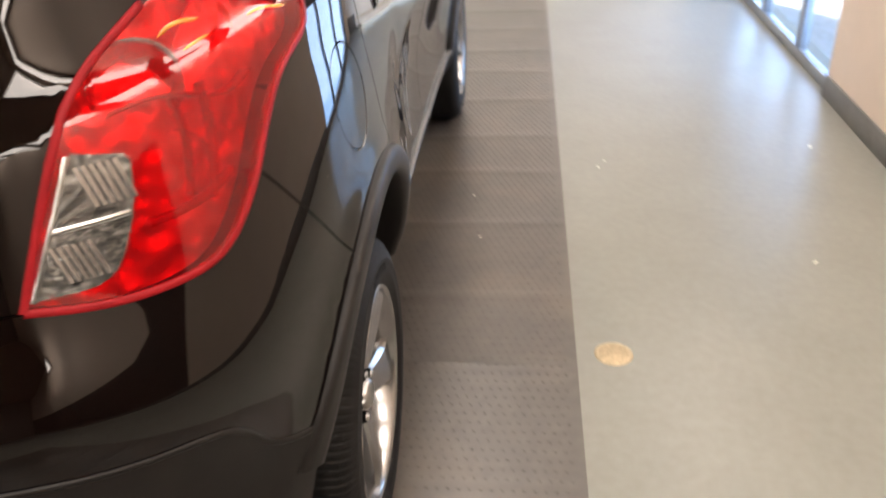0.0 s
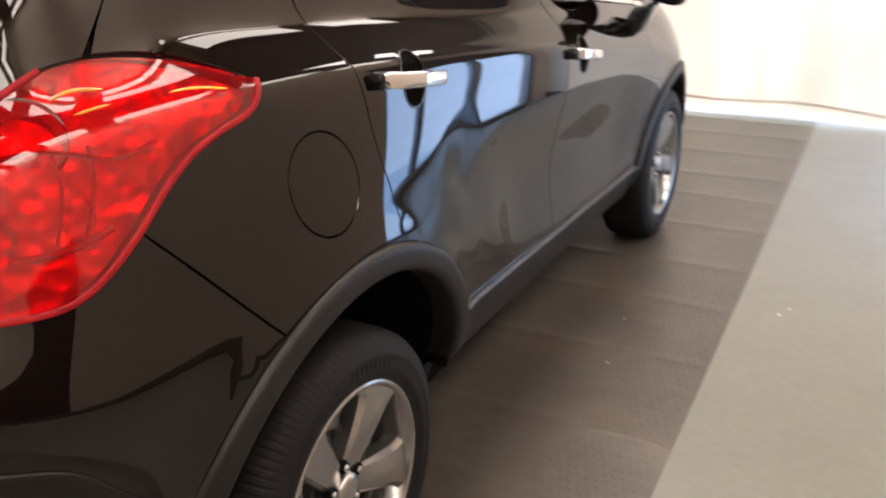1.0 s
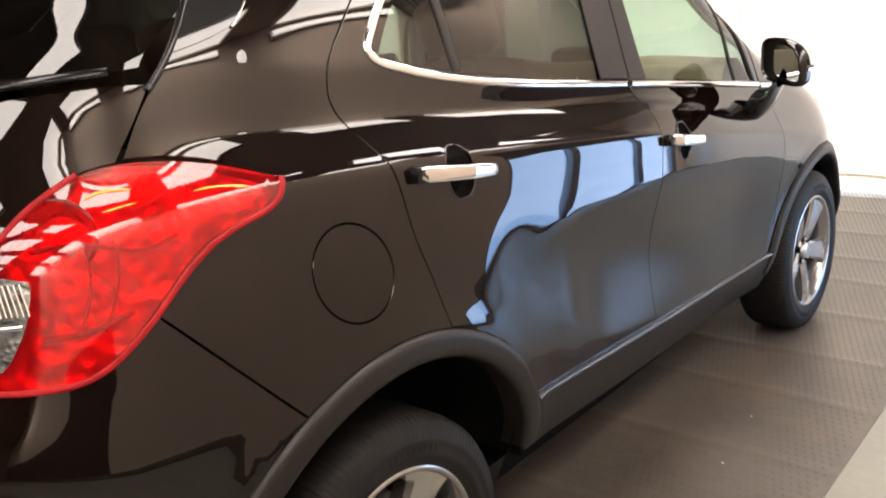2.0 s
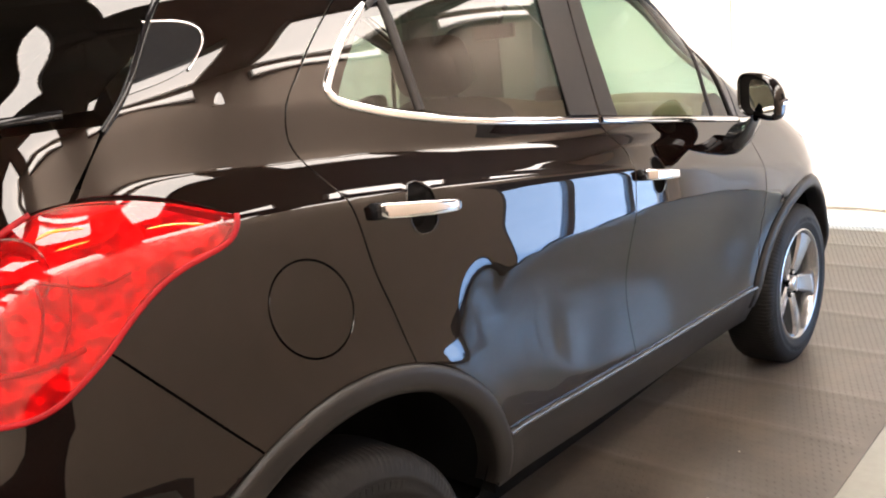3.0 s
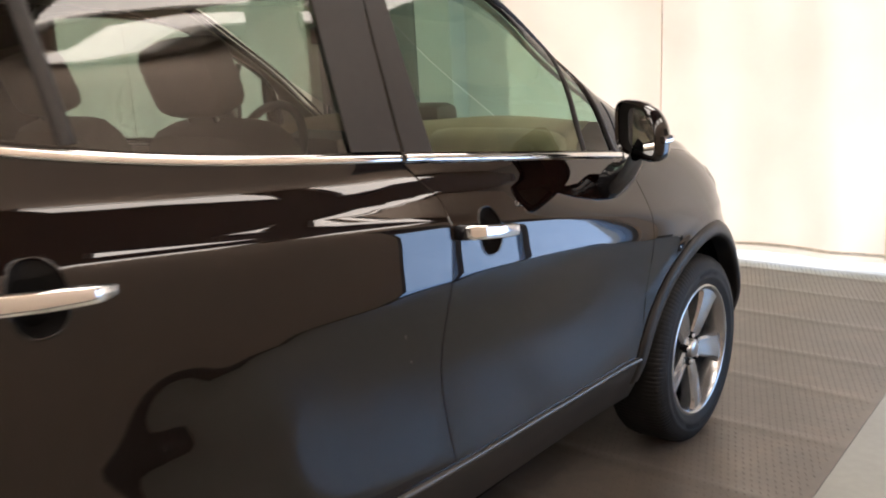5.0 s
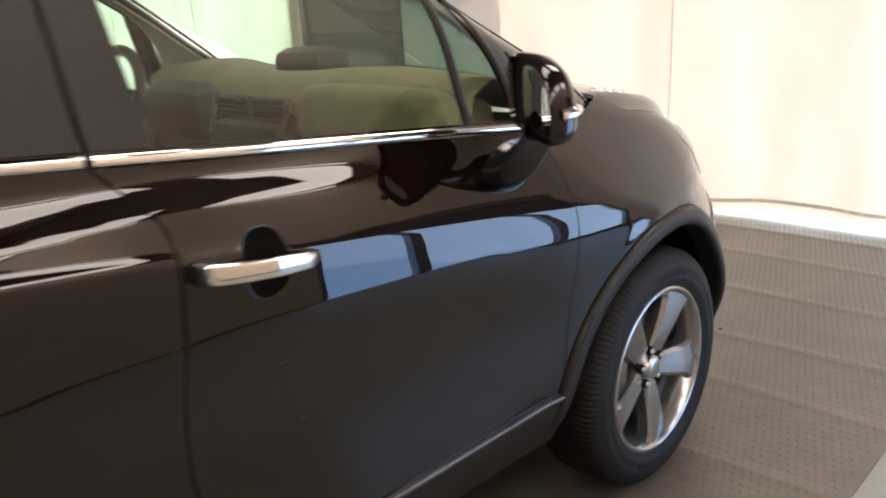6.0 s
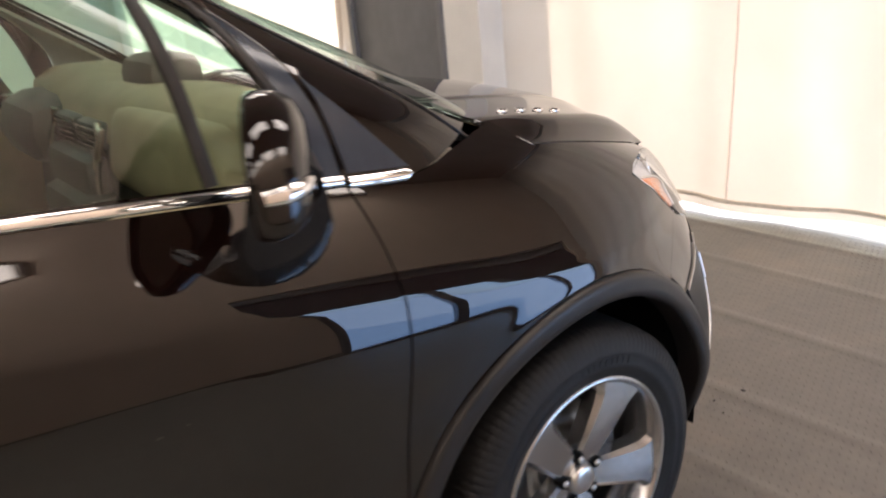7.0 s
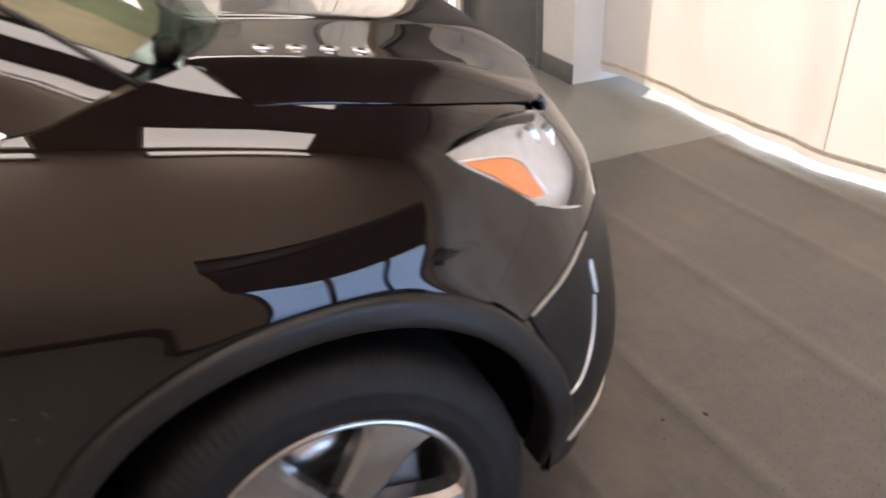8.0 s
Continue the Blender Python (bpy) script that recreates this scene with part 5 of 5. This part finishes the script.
# ---- handles ----
def handle(y0, z0, y1, z1, doors):
    """A chrome pull over a dark finger cup."""
    n = 26
    cup = cup_outline(y0, z0, y1, z1)
    mid = cup.mean(axis=0)
    v, nr, f = patch(FULL if y0 < 1 else LOW, cup, vlim=LIM, ulim=(3, 9), lift=0, gap=-.002, step=.010, thick=0)
    deep = 1 - np.minimum(1, ((v[:, 1] - mid[0]) / .045) ** 2 + ((v[:, 2] - mid[1]) / .057) ** 2)
    v = v - nr * (.002 + .034 * deep ** .6)[:, None]
    nr = nr - np.stack([0 * deep, -(v[:, 1] - mid[0]) / .045, -(v[:, 2] - mid[1]) / .057], axis=1) * -.8
    both("finger_cup", (v, nr, f), CUP, doors, "dark finger cup")
    both("cup_rim", strip(LOW, np.concatenate([cup, cup[:2]]), .004, .002, vlim=LIM, ulim=(3, 9), step=.006), PAINT, doors)
    ts = np.linspace(0, 1, n)
    yz = np.array([(y0 + t * (y1 - y0), z0 + t * (z1 - z0)) for t in ts])
    p = sheet_xyz(LOW, yz, vlim=LIM, ulim=(3, 9))
    rows, k = [], 16
    for i, t in enumerate(ts):
        half = np.interp(t, (0, .03, .6, .85, 1), (.012, .0165, .0155, .013, .008))
        out = np.interp(t, (0, .05, .2, .5, .82, 1), (.016, .026, .033, .037, .032, .010))
        thick = np.interp(t, (0, .05, .9, 1), (.006, .010, .010, .004))
        for a in np.linspace(0, 2 * math.pi, k, endpoint=False):
            c, s = math.cos(a), math.sin(a)
            rows.append((p[i, 0] + out + thick * np.sign(c) * abs(c) ** .4, p[i, 1], p[i, 2] + half * np.sign(s) * abs(s) ** .34))
    f = grid_faces(n, k, closed_c=True) + [tuple(range(k)), tuple((n - 1) * k + j for j in reversed(range(k)))]
    for sgn, d in ((1, doors[0]), (-1, doors[1])):
        bm = bmesh.new()
        vs_ = [bm.verts.new((sgn * x, y, z)) for x, y, z in rows]
        for q in f:
            bm.faces.new([vs_[j] for j in q])
        part("door_handle", bm, CHROME, d, "chrome pull handle", sharp=40)
        bm = bmesh.new()
        add_box(bm, (-.022, -.010, -.018), (.022, .022, .015), .006)
        bmesh.ops.rotate(bm, verts=bm.verts, cent=(0, 0, 0), matrix=Matrix.Rotation(math.atan2(z1 - z0, y1 - y0), 3, "X"))
        bmesh.ops.translate(bm, verts=bm.verts, vec=(p[0, 0], y0, z0))
        bmesh.ops.scale(bm, verts=bm.verts, vec=(sgn, 1, 1))
        part("handle_mount", bm, BLACK, d, "black handle mount")


CUP = material("finger_cup_black", (0.004, 0.0035, 0.0035), 0.6, vary=0.2, spec=0.1)
handle(*PULL_R, rear_doors)
handle(*PULL_F, front_doors)


# ---- door mirrors ----
def door_mirror(sgn):
    thing = empty("door_mirror")
    thing.parent = front_doors[0 if sgn > 0 else 1]
    tagged(thing, label="glossy dark door mirror with a chrome lamp strip")
    turn = Matrix.Rotation(radians(-28), 3, "Z")
    mid = Vector((.968, 1.92, 1.195))

    def outline(w, h, n=40):
        pts = []
        for k in range(n):
            a = 2 * math.pi * k / n
            c, s = math.cos(a), math.sin(a)
            x, z = w * np.sign(c) * abs(c) ** .34, h * np.sign(s) * abs(s) ** .38
            if c < 0:
                z *= 1 - .10 * (x / w) ** 2
            z += .010 * (-(x / w)) - .044 * max(0, x / w) ** 2 * (1 if z > 0 else 0)
            pts.append((float(x), float(z)))
        return pts

    def place(x, y, z):
        q = mid + turn @ Vector((x, .66 * y, z))
        return (sgn * q.x, q.y, q.z)

    rings = [(-.044, .087, .066), (-.056, .091, .070), (-.048, .096, .075), (-.02, .097, .076), (.01, .092, .072), (.036, .078, .061), (.052, .052, .043), (.058, .020, .018)]
    v, n = [], 40
    for y, w, h in rings:
        v += [place(x, y, z) for x, z in outline(w, h)]
    f = grid_faces(len(rings), n, closed_c=True) + [tuple((len(rings) - 1) * n + j for j in range(n))]
    bm = bmesh.new()
    vs_ = [bm.verts.new(q) for q in v]
    for q in f:
        bm.faces.new([vs_[j] for j in q])
    part("mirror_housing", bm, PAINT, thing, sharp=60)
    raw("mirror_bezel", [place(x, -.036, z) for x, z in outline(.090, .069)], [tuple(range(n))], CLADDING, thing, "satin black bezel round the glass", smooth=False)
    glass = [place(x + .020, -.044, z - .002) for x, z in outline(.058, .056)]
    raw("mirror_glass", glass, [tuple(range(n))], MIRROR, thing, "mirror glass", smooth=False)
    # lamp strip round the outer end
    bm = bmesh.new()
    pts = [place(.052, .050, -.018), place(.080, .036, -.019), place(.098, .004, -.020), place(.102, -.03, -.021)]
    tube(bm, pts, [.006, .0105, .012, .010], 10)
    part("turn_lamp", bm, CHROME, thing, "chrome-edged turn lamp")
    rows = []
    secs = [((.835, 1.955, 1.040), .078, .058), ((.872, 1.95, 1.045), .078, .060), ((.903, 1.945, 1.068), .072, .058), ((.928, 1.938, 1.100), .064, .052), ((.95, 1.93, 1.145), .056, .040)]
    m = 16
    for (x, y, z), a, b in secs:
        for k in range(m):
            t = 2 * math.pi * k / m
            rows.append((sgn * (x + .35 * b * math.cos(t)), y + a * math.sin(t), z + b * math.cos(t)))
    bm = bmesh.new()
    vs_ = [bm.verts.new(q) for q in rows]
    for q in grid_faces(len(secs), m, closed_c=True):
        bm.faces.new([vs_[j] for j in q])
    part("mirror_stalk", bm, BLACK, thing, "gloss black stalk")


for sgn in (1, -1):
    door_mirror(sgn)

# ---- cowl, wipers, roof rails, grille ----
bm = bmesh.new()
n = 30
rows = []
for k in range(n):
    t = k / (n - 1)
    x = -.66 + 1.32 * t
    y = 2.365 + .215 * (1 - (abs(x) / .72) ** 2.2)
    rows += [(x, y - .05, 1.085 + .025 * (1 - abs(x))), (x, y - .01, 1.068 + .03 * (1 - abs(x))), (x, y + .05, 1.055 + .03 * (1 - abs(x)))]
vs_ = [bm.verts.new(q) for q in rows]
for q in grid_faces(n, 3):
    bm.faces.new([vs_[j] for j in q])
part("cowl", bm, BLACK, car, "black cowl below the windscreen")
for s in (1, -1):
    bm = bmesh.new()
    tube(bm, [(s * .58, 2.45, 1.100), (s * .45, 2.47, 1.128), (s * .1, 2.47, 1.155), (s * -.02 + .0, 2.46, 1.16)], [.016, .009, .007, .006], 8, flat=.7)
    bmesh.ops.create_uvsphere(bm, u_segments=12, v_segments=8, radius=.022, matrix=Matrix.Translation((s * .58, 2.45, 1.098)))
    part("wiper", bm, TRIM, car, "black wiper arm")
for y in (2.575, 2.625, 2.675, 2.725):
    loop = np.array([(.640 - .03 * (y - 2.57) + .008 * math.cos(a), y + .013 * math.sin(a)) for a in np.linspace(0, 2 * math.pi, 20, endpoint=False)])
    ports = both("bonnet_port", patch(HOOD, loop, axes=(0, 1), vlim=(1, 3), lift=.004, gap=0, step=.01, thick=.004), CHROME, car, "small chrome bonnet port")
    mid = loop.mean(axis=0)
    both("port_slot", patch(HOOD, mid + (loop - mid) * .62, axes=(0, 1), vlim=(1, 3), lift=.0055, gap=0, step=.01, thick=.002), BLACK, ports)
for i in range(4):
    z = .50 + .075 * i
    both("grille_bar", strip(LOW, [(.01, z), (.2, z), (.40, z + .005)], .016, .008, axes=(0, 2), vlim=(0, 7), ulim=(9.8, 11), step=.04), CHROME, car, "chrome grille bar")
both("fog_lamp_trim", strip(LOW, [(.752, 3.095, .668), (.756, 3.098, .635), (.757, 3.098, .60)], .013, .005, axes=(0, 1, 2), vlim=(0, 7), ulim=(8, 11), lift=.003, step=.012, taper=(.3, .3)), STEEL, car, "silver fog lamp trim")
both("bumper_blade", strip(LOW, [(.832, 2.959, .459), (.80, 3.03, .474), (.772, 3.075, .55), (.762, 3.09, .60)], .006, .003, axes=(0, 1, 2), vlim=(0, 7), ulim=(8, 11), lift=.003, step=.012, taper=(.6, .6)), STEEL, car, "thin silver blade on the bumper")
both("bumper_edge", strip(LOW, FCLAD[:4], .006, .003, axes=(0, 1, 2), vlim=(0, 7), ulim=(8, 11), lift=.003, step=.012, taper=(.6, .6)), STEEL, car, "steel strip for the light reflected by the bumper lip")
both("skid_trim", strip(LOW, [(.76, 3.02, .30), (.69, 3.11, .315), (.59, 3.19, .315), (.3, 3.29, .31)], .05, .006, axes=(0, 1, 2), vlim=(0, 7), ulim=(8, 11), lift=.003, step=.03, taper=(.2, 1)), STEEL, car, "silver lower bumper trim")
both("sill_lip", strip(LOW, [arc(ARCH_R, "out", 21, 21, 1)[0], (.78, .508), (1.189, .481), (1.55, .464), (1.81, .455), (2.10, .450)], .012, .010, vlim=(0, 3), ulim=(3, 9), lift=.003), SILL_HIGHLIGHT, car)
both("bumper_crease", strip(LOW, CLAD_R[:-1], .010, .003, axes=(0, 1, 2), vlim=(0, 7), ulim=(0, 4), lift=.001), TRIM, car)

# ---- cabin ----
HEAD = material("beige_headliner", (0.42, 0.38, 0.32), 0.85, vary=0.06, scale=40, bump=0.2, bump_scale=300)
both("headliner", patch(TOP, loop_of([(0, 3.5), (2, 3.4), (4, 3.3), (5.5, 3.2), (7, 3.3), (8, 3.4), (10, 3.4)], [(10, 3.4), (10, 5)], [(10, 5), (0, 5)], [(0, 5), (0, 3.5)], step=.1), uv=True, whole=True, thick=0, lift=-.03, step=.08), HEAD, car, "beige headliner", whole=True)
HOODED = material("brown_screen_hood", (0.075, 0.058, 0.05), 0.6, vary=0.1, scale=20, bump=0.2, bump_scale=300)
rows, n = [], 24
for k in range(n):
    x = -.70 + 1.40 * k / (n - 1)
    b = .022 * math.exp(-((x - .35) / .28) ** 2) + .03 * math.exp(-((x + .37) / .2) ** 2)
    w = .05 * (abs(x) / .7) ** 2
    rows += [(x, 2.50 - 2.5 * w, 1.055), (x, 2.32 - w, 1.115 + .3 * b), (x, 2.14, 1.185 + b), (x, 2.03 + w, 1.19 + b), (x, 1.97 + w, 1.16 + b), (x, 1.95 + w, 1.10), (x, 1.94 + w, 1.02), (x, 1.97, .86), (x, 2.05, .70), (x, 2.3, .60)]
top_rows = [q for k, q in enumerate(rows) if k % 10 < 6]
low_rows = [q for k, q in enumerate(rows) if k % 10 > 4]
raw("dashboard", top_rows, grid_faces(n, 6), DASH, car, "tan moulded dashboard top")
raw("lower_dashboard", low_rows, grid_faces(n, 5), HOODED, car, "dark brown lower dashboard")
bm = bmesh.new()
add_box(bm, (-.10, 2.07, 1.15), (.11, 2.20, 1.25), .035)
part("screen_hood", bm, HOODED, car, "dark screen hood")
for x, side in ((-.115, -1), (.05, 1)):
    bm = bmesh.new()
    add_box(bm, (x - .075, 1.935, 1.085), (x + .075, 1.99, 1.14), .012)
    vent = part("air_vent", bm, CABIN_DARK, car, "dark air vent with a chrome edge")
    for i in range(4):
        bm = bmesh.new()
        add_box(bm, (x - .066, 1.930, 1.090 + .0125 * i), (x + .066, 1.938, 1.094 + .0125 * i), .001)
        part("vent_slat", bm, BLACK, vent)
    bm = bmesh.new()
    tube(bm, [(x + side * .078, 1.938, 1.078), (x + side * .084, 1.936, 1.11), (x + side * .078, 1.940, 1.146)], .007, 8)
    part("vent_edge", bm, CHROME, vent)
bm = bmesh.new()
add_box(bm, (-.15, 1.86, .62), (.15, 2.02, 1.0), .03)
part("centre_console", bm, CABIN_DARK, car, "dark centre console")
bm = bmesh.new()
tube(bm, [(.17, 1.945, 1.05), (.22, 1.955, 1.11), (.35, 1.972, 1.14), (.5, 1.985, 1.135), (.6, 2.0, 1.12)], .004, 6)
part("dash_trim", bm, CABIN_DARK, car)
bm = bmesh.new()
bmesh.ops.create_uvsphere(bm, u_segments=24, v_segments=12, radius=.058, matrix=Matrix.Translation((.60, 1.985, 1.075)) @ Matrix.Diagonal((1, .4, .8, 1)))
part("side_vent", bm, CABIN_DARK, car, "round dark side vent")
bm = bmesh.new()
add_box(bm, (-.56, 1.87, 1.00), (-.20, 2.06, 1.165), .07)
part("instrument_hood", bm, CABIN_DARK, car, "dark instrument binnacle")
PILLAR = [(2.105, 1.086), (2.092, 1.203), (2.045, 1.302), (1.93, 1.405), (1.75, 1.51), (1.58, 1.585), (1.40, 1.64)]
both("pillar_trim", patch(TOP, loop_of(PILLAR, [(1.40, 1.64), (1.50, 1.65), (1.68, 1.58), (2.01, 1.365), (2.25, 1.20), (2.38, 1.085)], [(2.38, 1.085), (2.24, 1.073), (2.105, 1.086)]), vlim=(.85, 4.2), ulim=(5.5, 9), lift=-.022, thick=.01), HEAD, car, "beige pillar trim")
wheel_c = Vector((-.37, 1.69, 1.11))
bm = bmesh.new()
tilt = Matrix.Rotation(radians(65), 3, "X")
tube(bm, [wheel_c + tilt @ Vector((.185 * math.cos(a), .185 * math.sin(a), 0)) for a in np.linspace(0, 2 * math.pi, 40, endpoint=False)], .016, 10, closed=True)
for a in (0, 180, 270):
    tube(bm, [wheel_c + tilt @ Vector((.03 * math.cos(radians(a)), .03 * math.sin(radians(a)), -.02)), wheel_c + tilt @ Vector((.18 * math.cos(radians(a)), .18 * math.sin(radians(a)), 0))], .016, 8)
bmesh.ops.create_uvsphere(bm, u_segments=16, v_segments=10, radius=.06, matrix=Matrix.Translation(wheel_c + tilt @ Vector((0, 0, -.03))) @ tilt.to_4x4() @ Matrix.Diagonal((1, 1, .5, 1)))
part("steering_wheel", bm, CABIN_DARK, car, "dark steering wheel")


def cushion(bm, mid, size, m):
    """A padded block with rounded, crowned faces."""
    r = bmesh.ops.create_cube(bm, size=2)
    es = list({e for q in r["verts"] for e in q.link_edges})
    bmesh.ops.subdivide_edges(bm, edges=es, cuts=6, use_grid_fill=True)
    vs_ = [q for q in bm.verts if not q.tag]
    for q in vs_:
        c = q.co
        ln = (abs(c.x) ** 5 + abs(c.y) ** 5 + abs(c.z) ** 5) ** .2
        c /= max(ln, 1e-6)
        q.co = mid + m @ Vector((c.x * size[0], c.y * size[1], c.z * size[2]))
        q.tag = True


def seat(x, y, w, headrests):
    top = empty("seat")
    top.parent = car
    tagged(top, label="brown leather seat with a headrest")
    lean = Matrix.Rotation(radians(18), 3, "X")
    flat = Matrix.Identity(3)
    bm = bmesh.new()
    cushion(bm, Vector((x, y, .72)), (w, .26, .09), flat)
    part("seat_cushion", bm, LEATHER, top)
    bm = bmesh.new()
    cushion(bm, Vector((x, y - .30, 1.02)), (w, .075, .30), lean)
    part("seat_back", bm, LEATHER, top)
    for hx in headrests:
        bm = bmesh.new()
        cushion(bm, Vector((x + hx, y - .425, 1.41)), (.13, .05, .085), lean)
        part("headrest", bm, LEATHER, top)
        for d in (-.05, .05):
            bm = bmesh.new()
            tube(bm, [(x + hx + d, y - .395, 1.28), (x + hx + d, y - .42, 1.36)], .006, 6)
            part("headrest_post", bm, CHROME, top)


bm = bmesh.new()
cushion(bm, Vector((.40, 2.045, 1.085)), (.27, .115, .085), Matrix.Rotation(radians(-14), 3, "X"))
part("airbag_panel", bm, DASH, car, "tan moulded panel ahead of the passenger")
for x in (-.20, .135):
    bm = bmesh.new()
    tube(bm, [(x - .012, 1.915, .99), (x - .004, 1.918, 1.04), (x + .006, 1.925, 1.09), (x + .02, 1.94, 1.135)], [.005, .008, .009, .005], 8)
    part("console_trim", bm, CHROME, car, "curved chrome console trim")
bm = bmesh.new()
add_box(bm, (-.19, 1.895, .80), (.125, 1.96, 1.075), .025)
part("control_panel", bm, CABIN_DARK, car, "black control panel below the screen")
seat(.36, 1.35, .25, (0,))
seat(-.36, 1.35, .25, (0,))
seat(0, .45, .60, (-.36, 0, .36))
for s in (1, -1):
    bm = bmesh.new()
    add_box(bm, (s * .70 - .03, 1.15, .62), (s * .70 + .03, 2.02, 1.10), .025)
    add_box(bm, (s * .70 - .03, .54, .62), (s * .70 + .03, 1.10, 1.17), .025)
    part("door_card", bm, DASH, car, "tan door card")
bm = bmesh.new()
add_box(bm, (-.10, 1.70, 1.475), (.10, 1.72, 1.53), .008)
tube(bm, [(0, 1.72, 1.50), (0, 1.80, 1.60)], .01, 8)
part("rear_view_mirror", bm, CABIN_DARK, car)


# ---- rubber mat and floor litter ----
MX0, MX1, MY0, MY1 = -.96, 1.332, -3.0, 5.03
RIDGES = [(-2.6 + .44 * k) + .03 * math.sin(k * 2.1) for k in range(18)]


def mat_height(x, y):
    h = .004
    edge = min(1.0, .25 + (MX1 - x) / .15)
    for k, r in enumerate(RIDGES):
        c = r + .035 * noise.noise((x * .9, k * 3.7, 0)) + .02 * (x - .2)
        amp = .0065 * (.45 + .55 * noise.noise((x * .8 + 7, k * 1.9, 2)) ** 2 * 2) * edge
        d = y - c
        h += amp * math.exp(-(d / .022) ** 2) + .55 * amp * math.exp(-(d / .10) ** 2)
    h += .002 * noise.noise((x * 2.1, y * 1.7, 5))
    return h


nx, ny = 60, 420
xs, ys = np.linspace(MX0, MX1, nx), np.linspace(MY0, MY1, ny)
H = np.array([[mat_height(x, y) for x in xs] for y in ys])
v = [(x, y, H[j, i]) for j, y in enumerate(ys) for i, x in enumerate(xs)]
f = grid_faces(ny, nx)
rim = [j * nx + nx - 1 for j in range(ny)] + [(ny - 1) * nx + i for i in range(nx - 2, -1, -1)] + [j * nx for j in range(ny - 2, -1, -1)] + list(range(1, nx - 1))
k0 = len(v)
v += [v[i] for i in rim] + [(v[i][0], v[i][1], .001) for i in rim]
r0 = len(rim)
f += [(k0 + a, k0 + (a + 1) % r0, k0 + r0 + (a + 1) % r0, k0 + r0 + a) for a in range(r0)]
mat_ob = tagged(empty("floor_mat"), label="long dark grey rubber mat with raised studs and creases", category="floor mat")
raw("mat_sheet", v, f, MAT, mat_ob)


def studs():
    """Short raised bars in staggered rows, as one joined relief."""
    verts, faces = [], []
    pitch_x, pitch_y = .026, .034
    L, W, T = .0094, .0024, .0012
    for a, y in enumerate(np.arange(-.9, MY1 - .03, pitch_y)):
        j = np.searchsorted(ys, y) - 1
        for b, x in enumerate(np.arange(-.9 + (.5 * pitch_x if a % 2 else 0), MX1 - .03, pitch_x)):
            if -.80 < x < .55 and y < 3.2:
                continue
            i = min(np.searchsorted(xs, x) - 1, nx - 2)
            t, s = (x - xs[i]) / (xs[1] - xs[0]), (y - ys[j]) / (ys[1] - ys[0])
            h = (H[j, i] * (1 - t) + H[j, i + 1] * t) * (1 - s) + (H[j + 1, i] * (1 - t) + H[j + 1, i + 1] * t) * s
            ang = radians(-35)
            c, d = math.cos(ang), math.sin(ang)
            k = len(verts)
            for px, py in ((-L, 0), (0, -W), (L, 0), (0, W)):
                verts.append((x + c * px - d * py, y + d * px + c * py, h - .0004))
            verts.append((x - c * L * .45, y - d * L * .45, h + T))
            verts.append((x + c * L * .45, y + d * L * .45, h + T))
            faces += [(k, k + 1, k + 5, k + 4), (k + 1, k + 2, k + 5), (k + 2, k + 3, k + 4, k + 5), (k + 3, k, k + 4)]
    ob = raw("mat_studs", verts, faces, MAT, mat_ob, smooth=False)
    tagged(ob, label="small raised rubber studs", kind="stuff")


studs()


def drain(x, y):
    thing = tagged(empty("floor_drain", x, y, 0), label="small round brass floor drain cover with slots", category="floor drain")
    v, f = lathe([(.0, .004), (.046, .004), (.052, .003), (.056, .0), (.056, -.004)], 40)
    raw("cover", [(b, c, a) for a, b, c in v], f, BRASS, thing)
    for k in range(-4, 5):
        half = math.sqrt(max(0, .043**2 - (k * .0095) ** 2))
        bm = bmesh.new()
        add_box(bm, (-half, k * .0095 - .0018, .0035), (half, k * .0095 + .0018, .0058), .0006)
        ob = part("slot_bar", bm, BRASS, thing)
        ob.rotation_euler = (0, 0, radians(-42))


drain(1.44, .605)


def litter(x, y, z, size, mat, label, seed):
    rng = random.Random(seed)
    bm = bmesh.new()
    bmesh.ops.create_icosphere(bm, subdivisions=1, radius=1)
    for q in bm.verts:
        q.co = Vector((q.co.x * size[0] * rng.uniform(.7, 1.3), q.co.y * size[1] * rng.uniform(.7, 1.3), q.co.z * size[2]))
    ob = part("paper_scrap" if mat is CHIP else "grit", bm, mat, label=label, smooth=False)
    ob.location, ob.rotation_euler = (x, y, z), (0, 0, rng.uniform(0, 3))
    tagged(ob, category="litter", group="litter on the floor")


GRIT = material("dark_grit", (0.05, 0.045, 0.04), 0.8, vary=0.2, scale=300)
for k, (x, y, s) in enumerate(((1.49, 1.905, .011), (2.16, 1.14, .013), (2.42, 2.13, .02), (1.52, 1.97, .008))):
    litter(x, y, .002, (s, s * .45, .002), CHIP, "tiny pale paper scrap lying on the concrete floor", k)
for k, (x, y, s) in enumerate(((.57, 3.57, .009), (.54, 3.46, .005), (.60, 3.42, .003), (1.02, 1.28, .006), (.98, 1.62, .005), (.2, 3.3, .004))):
    litter(x, y, mat_height(x, y) + .002, (s, s * .6, .003), GRIT if k < 3 else CHIP, "tiny crumb of dirt lying on the rubber mat", 20 + k)
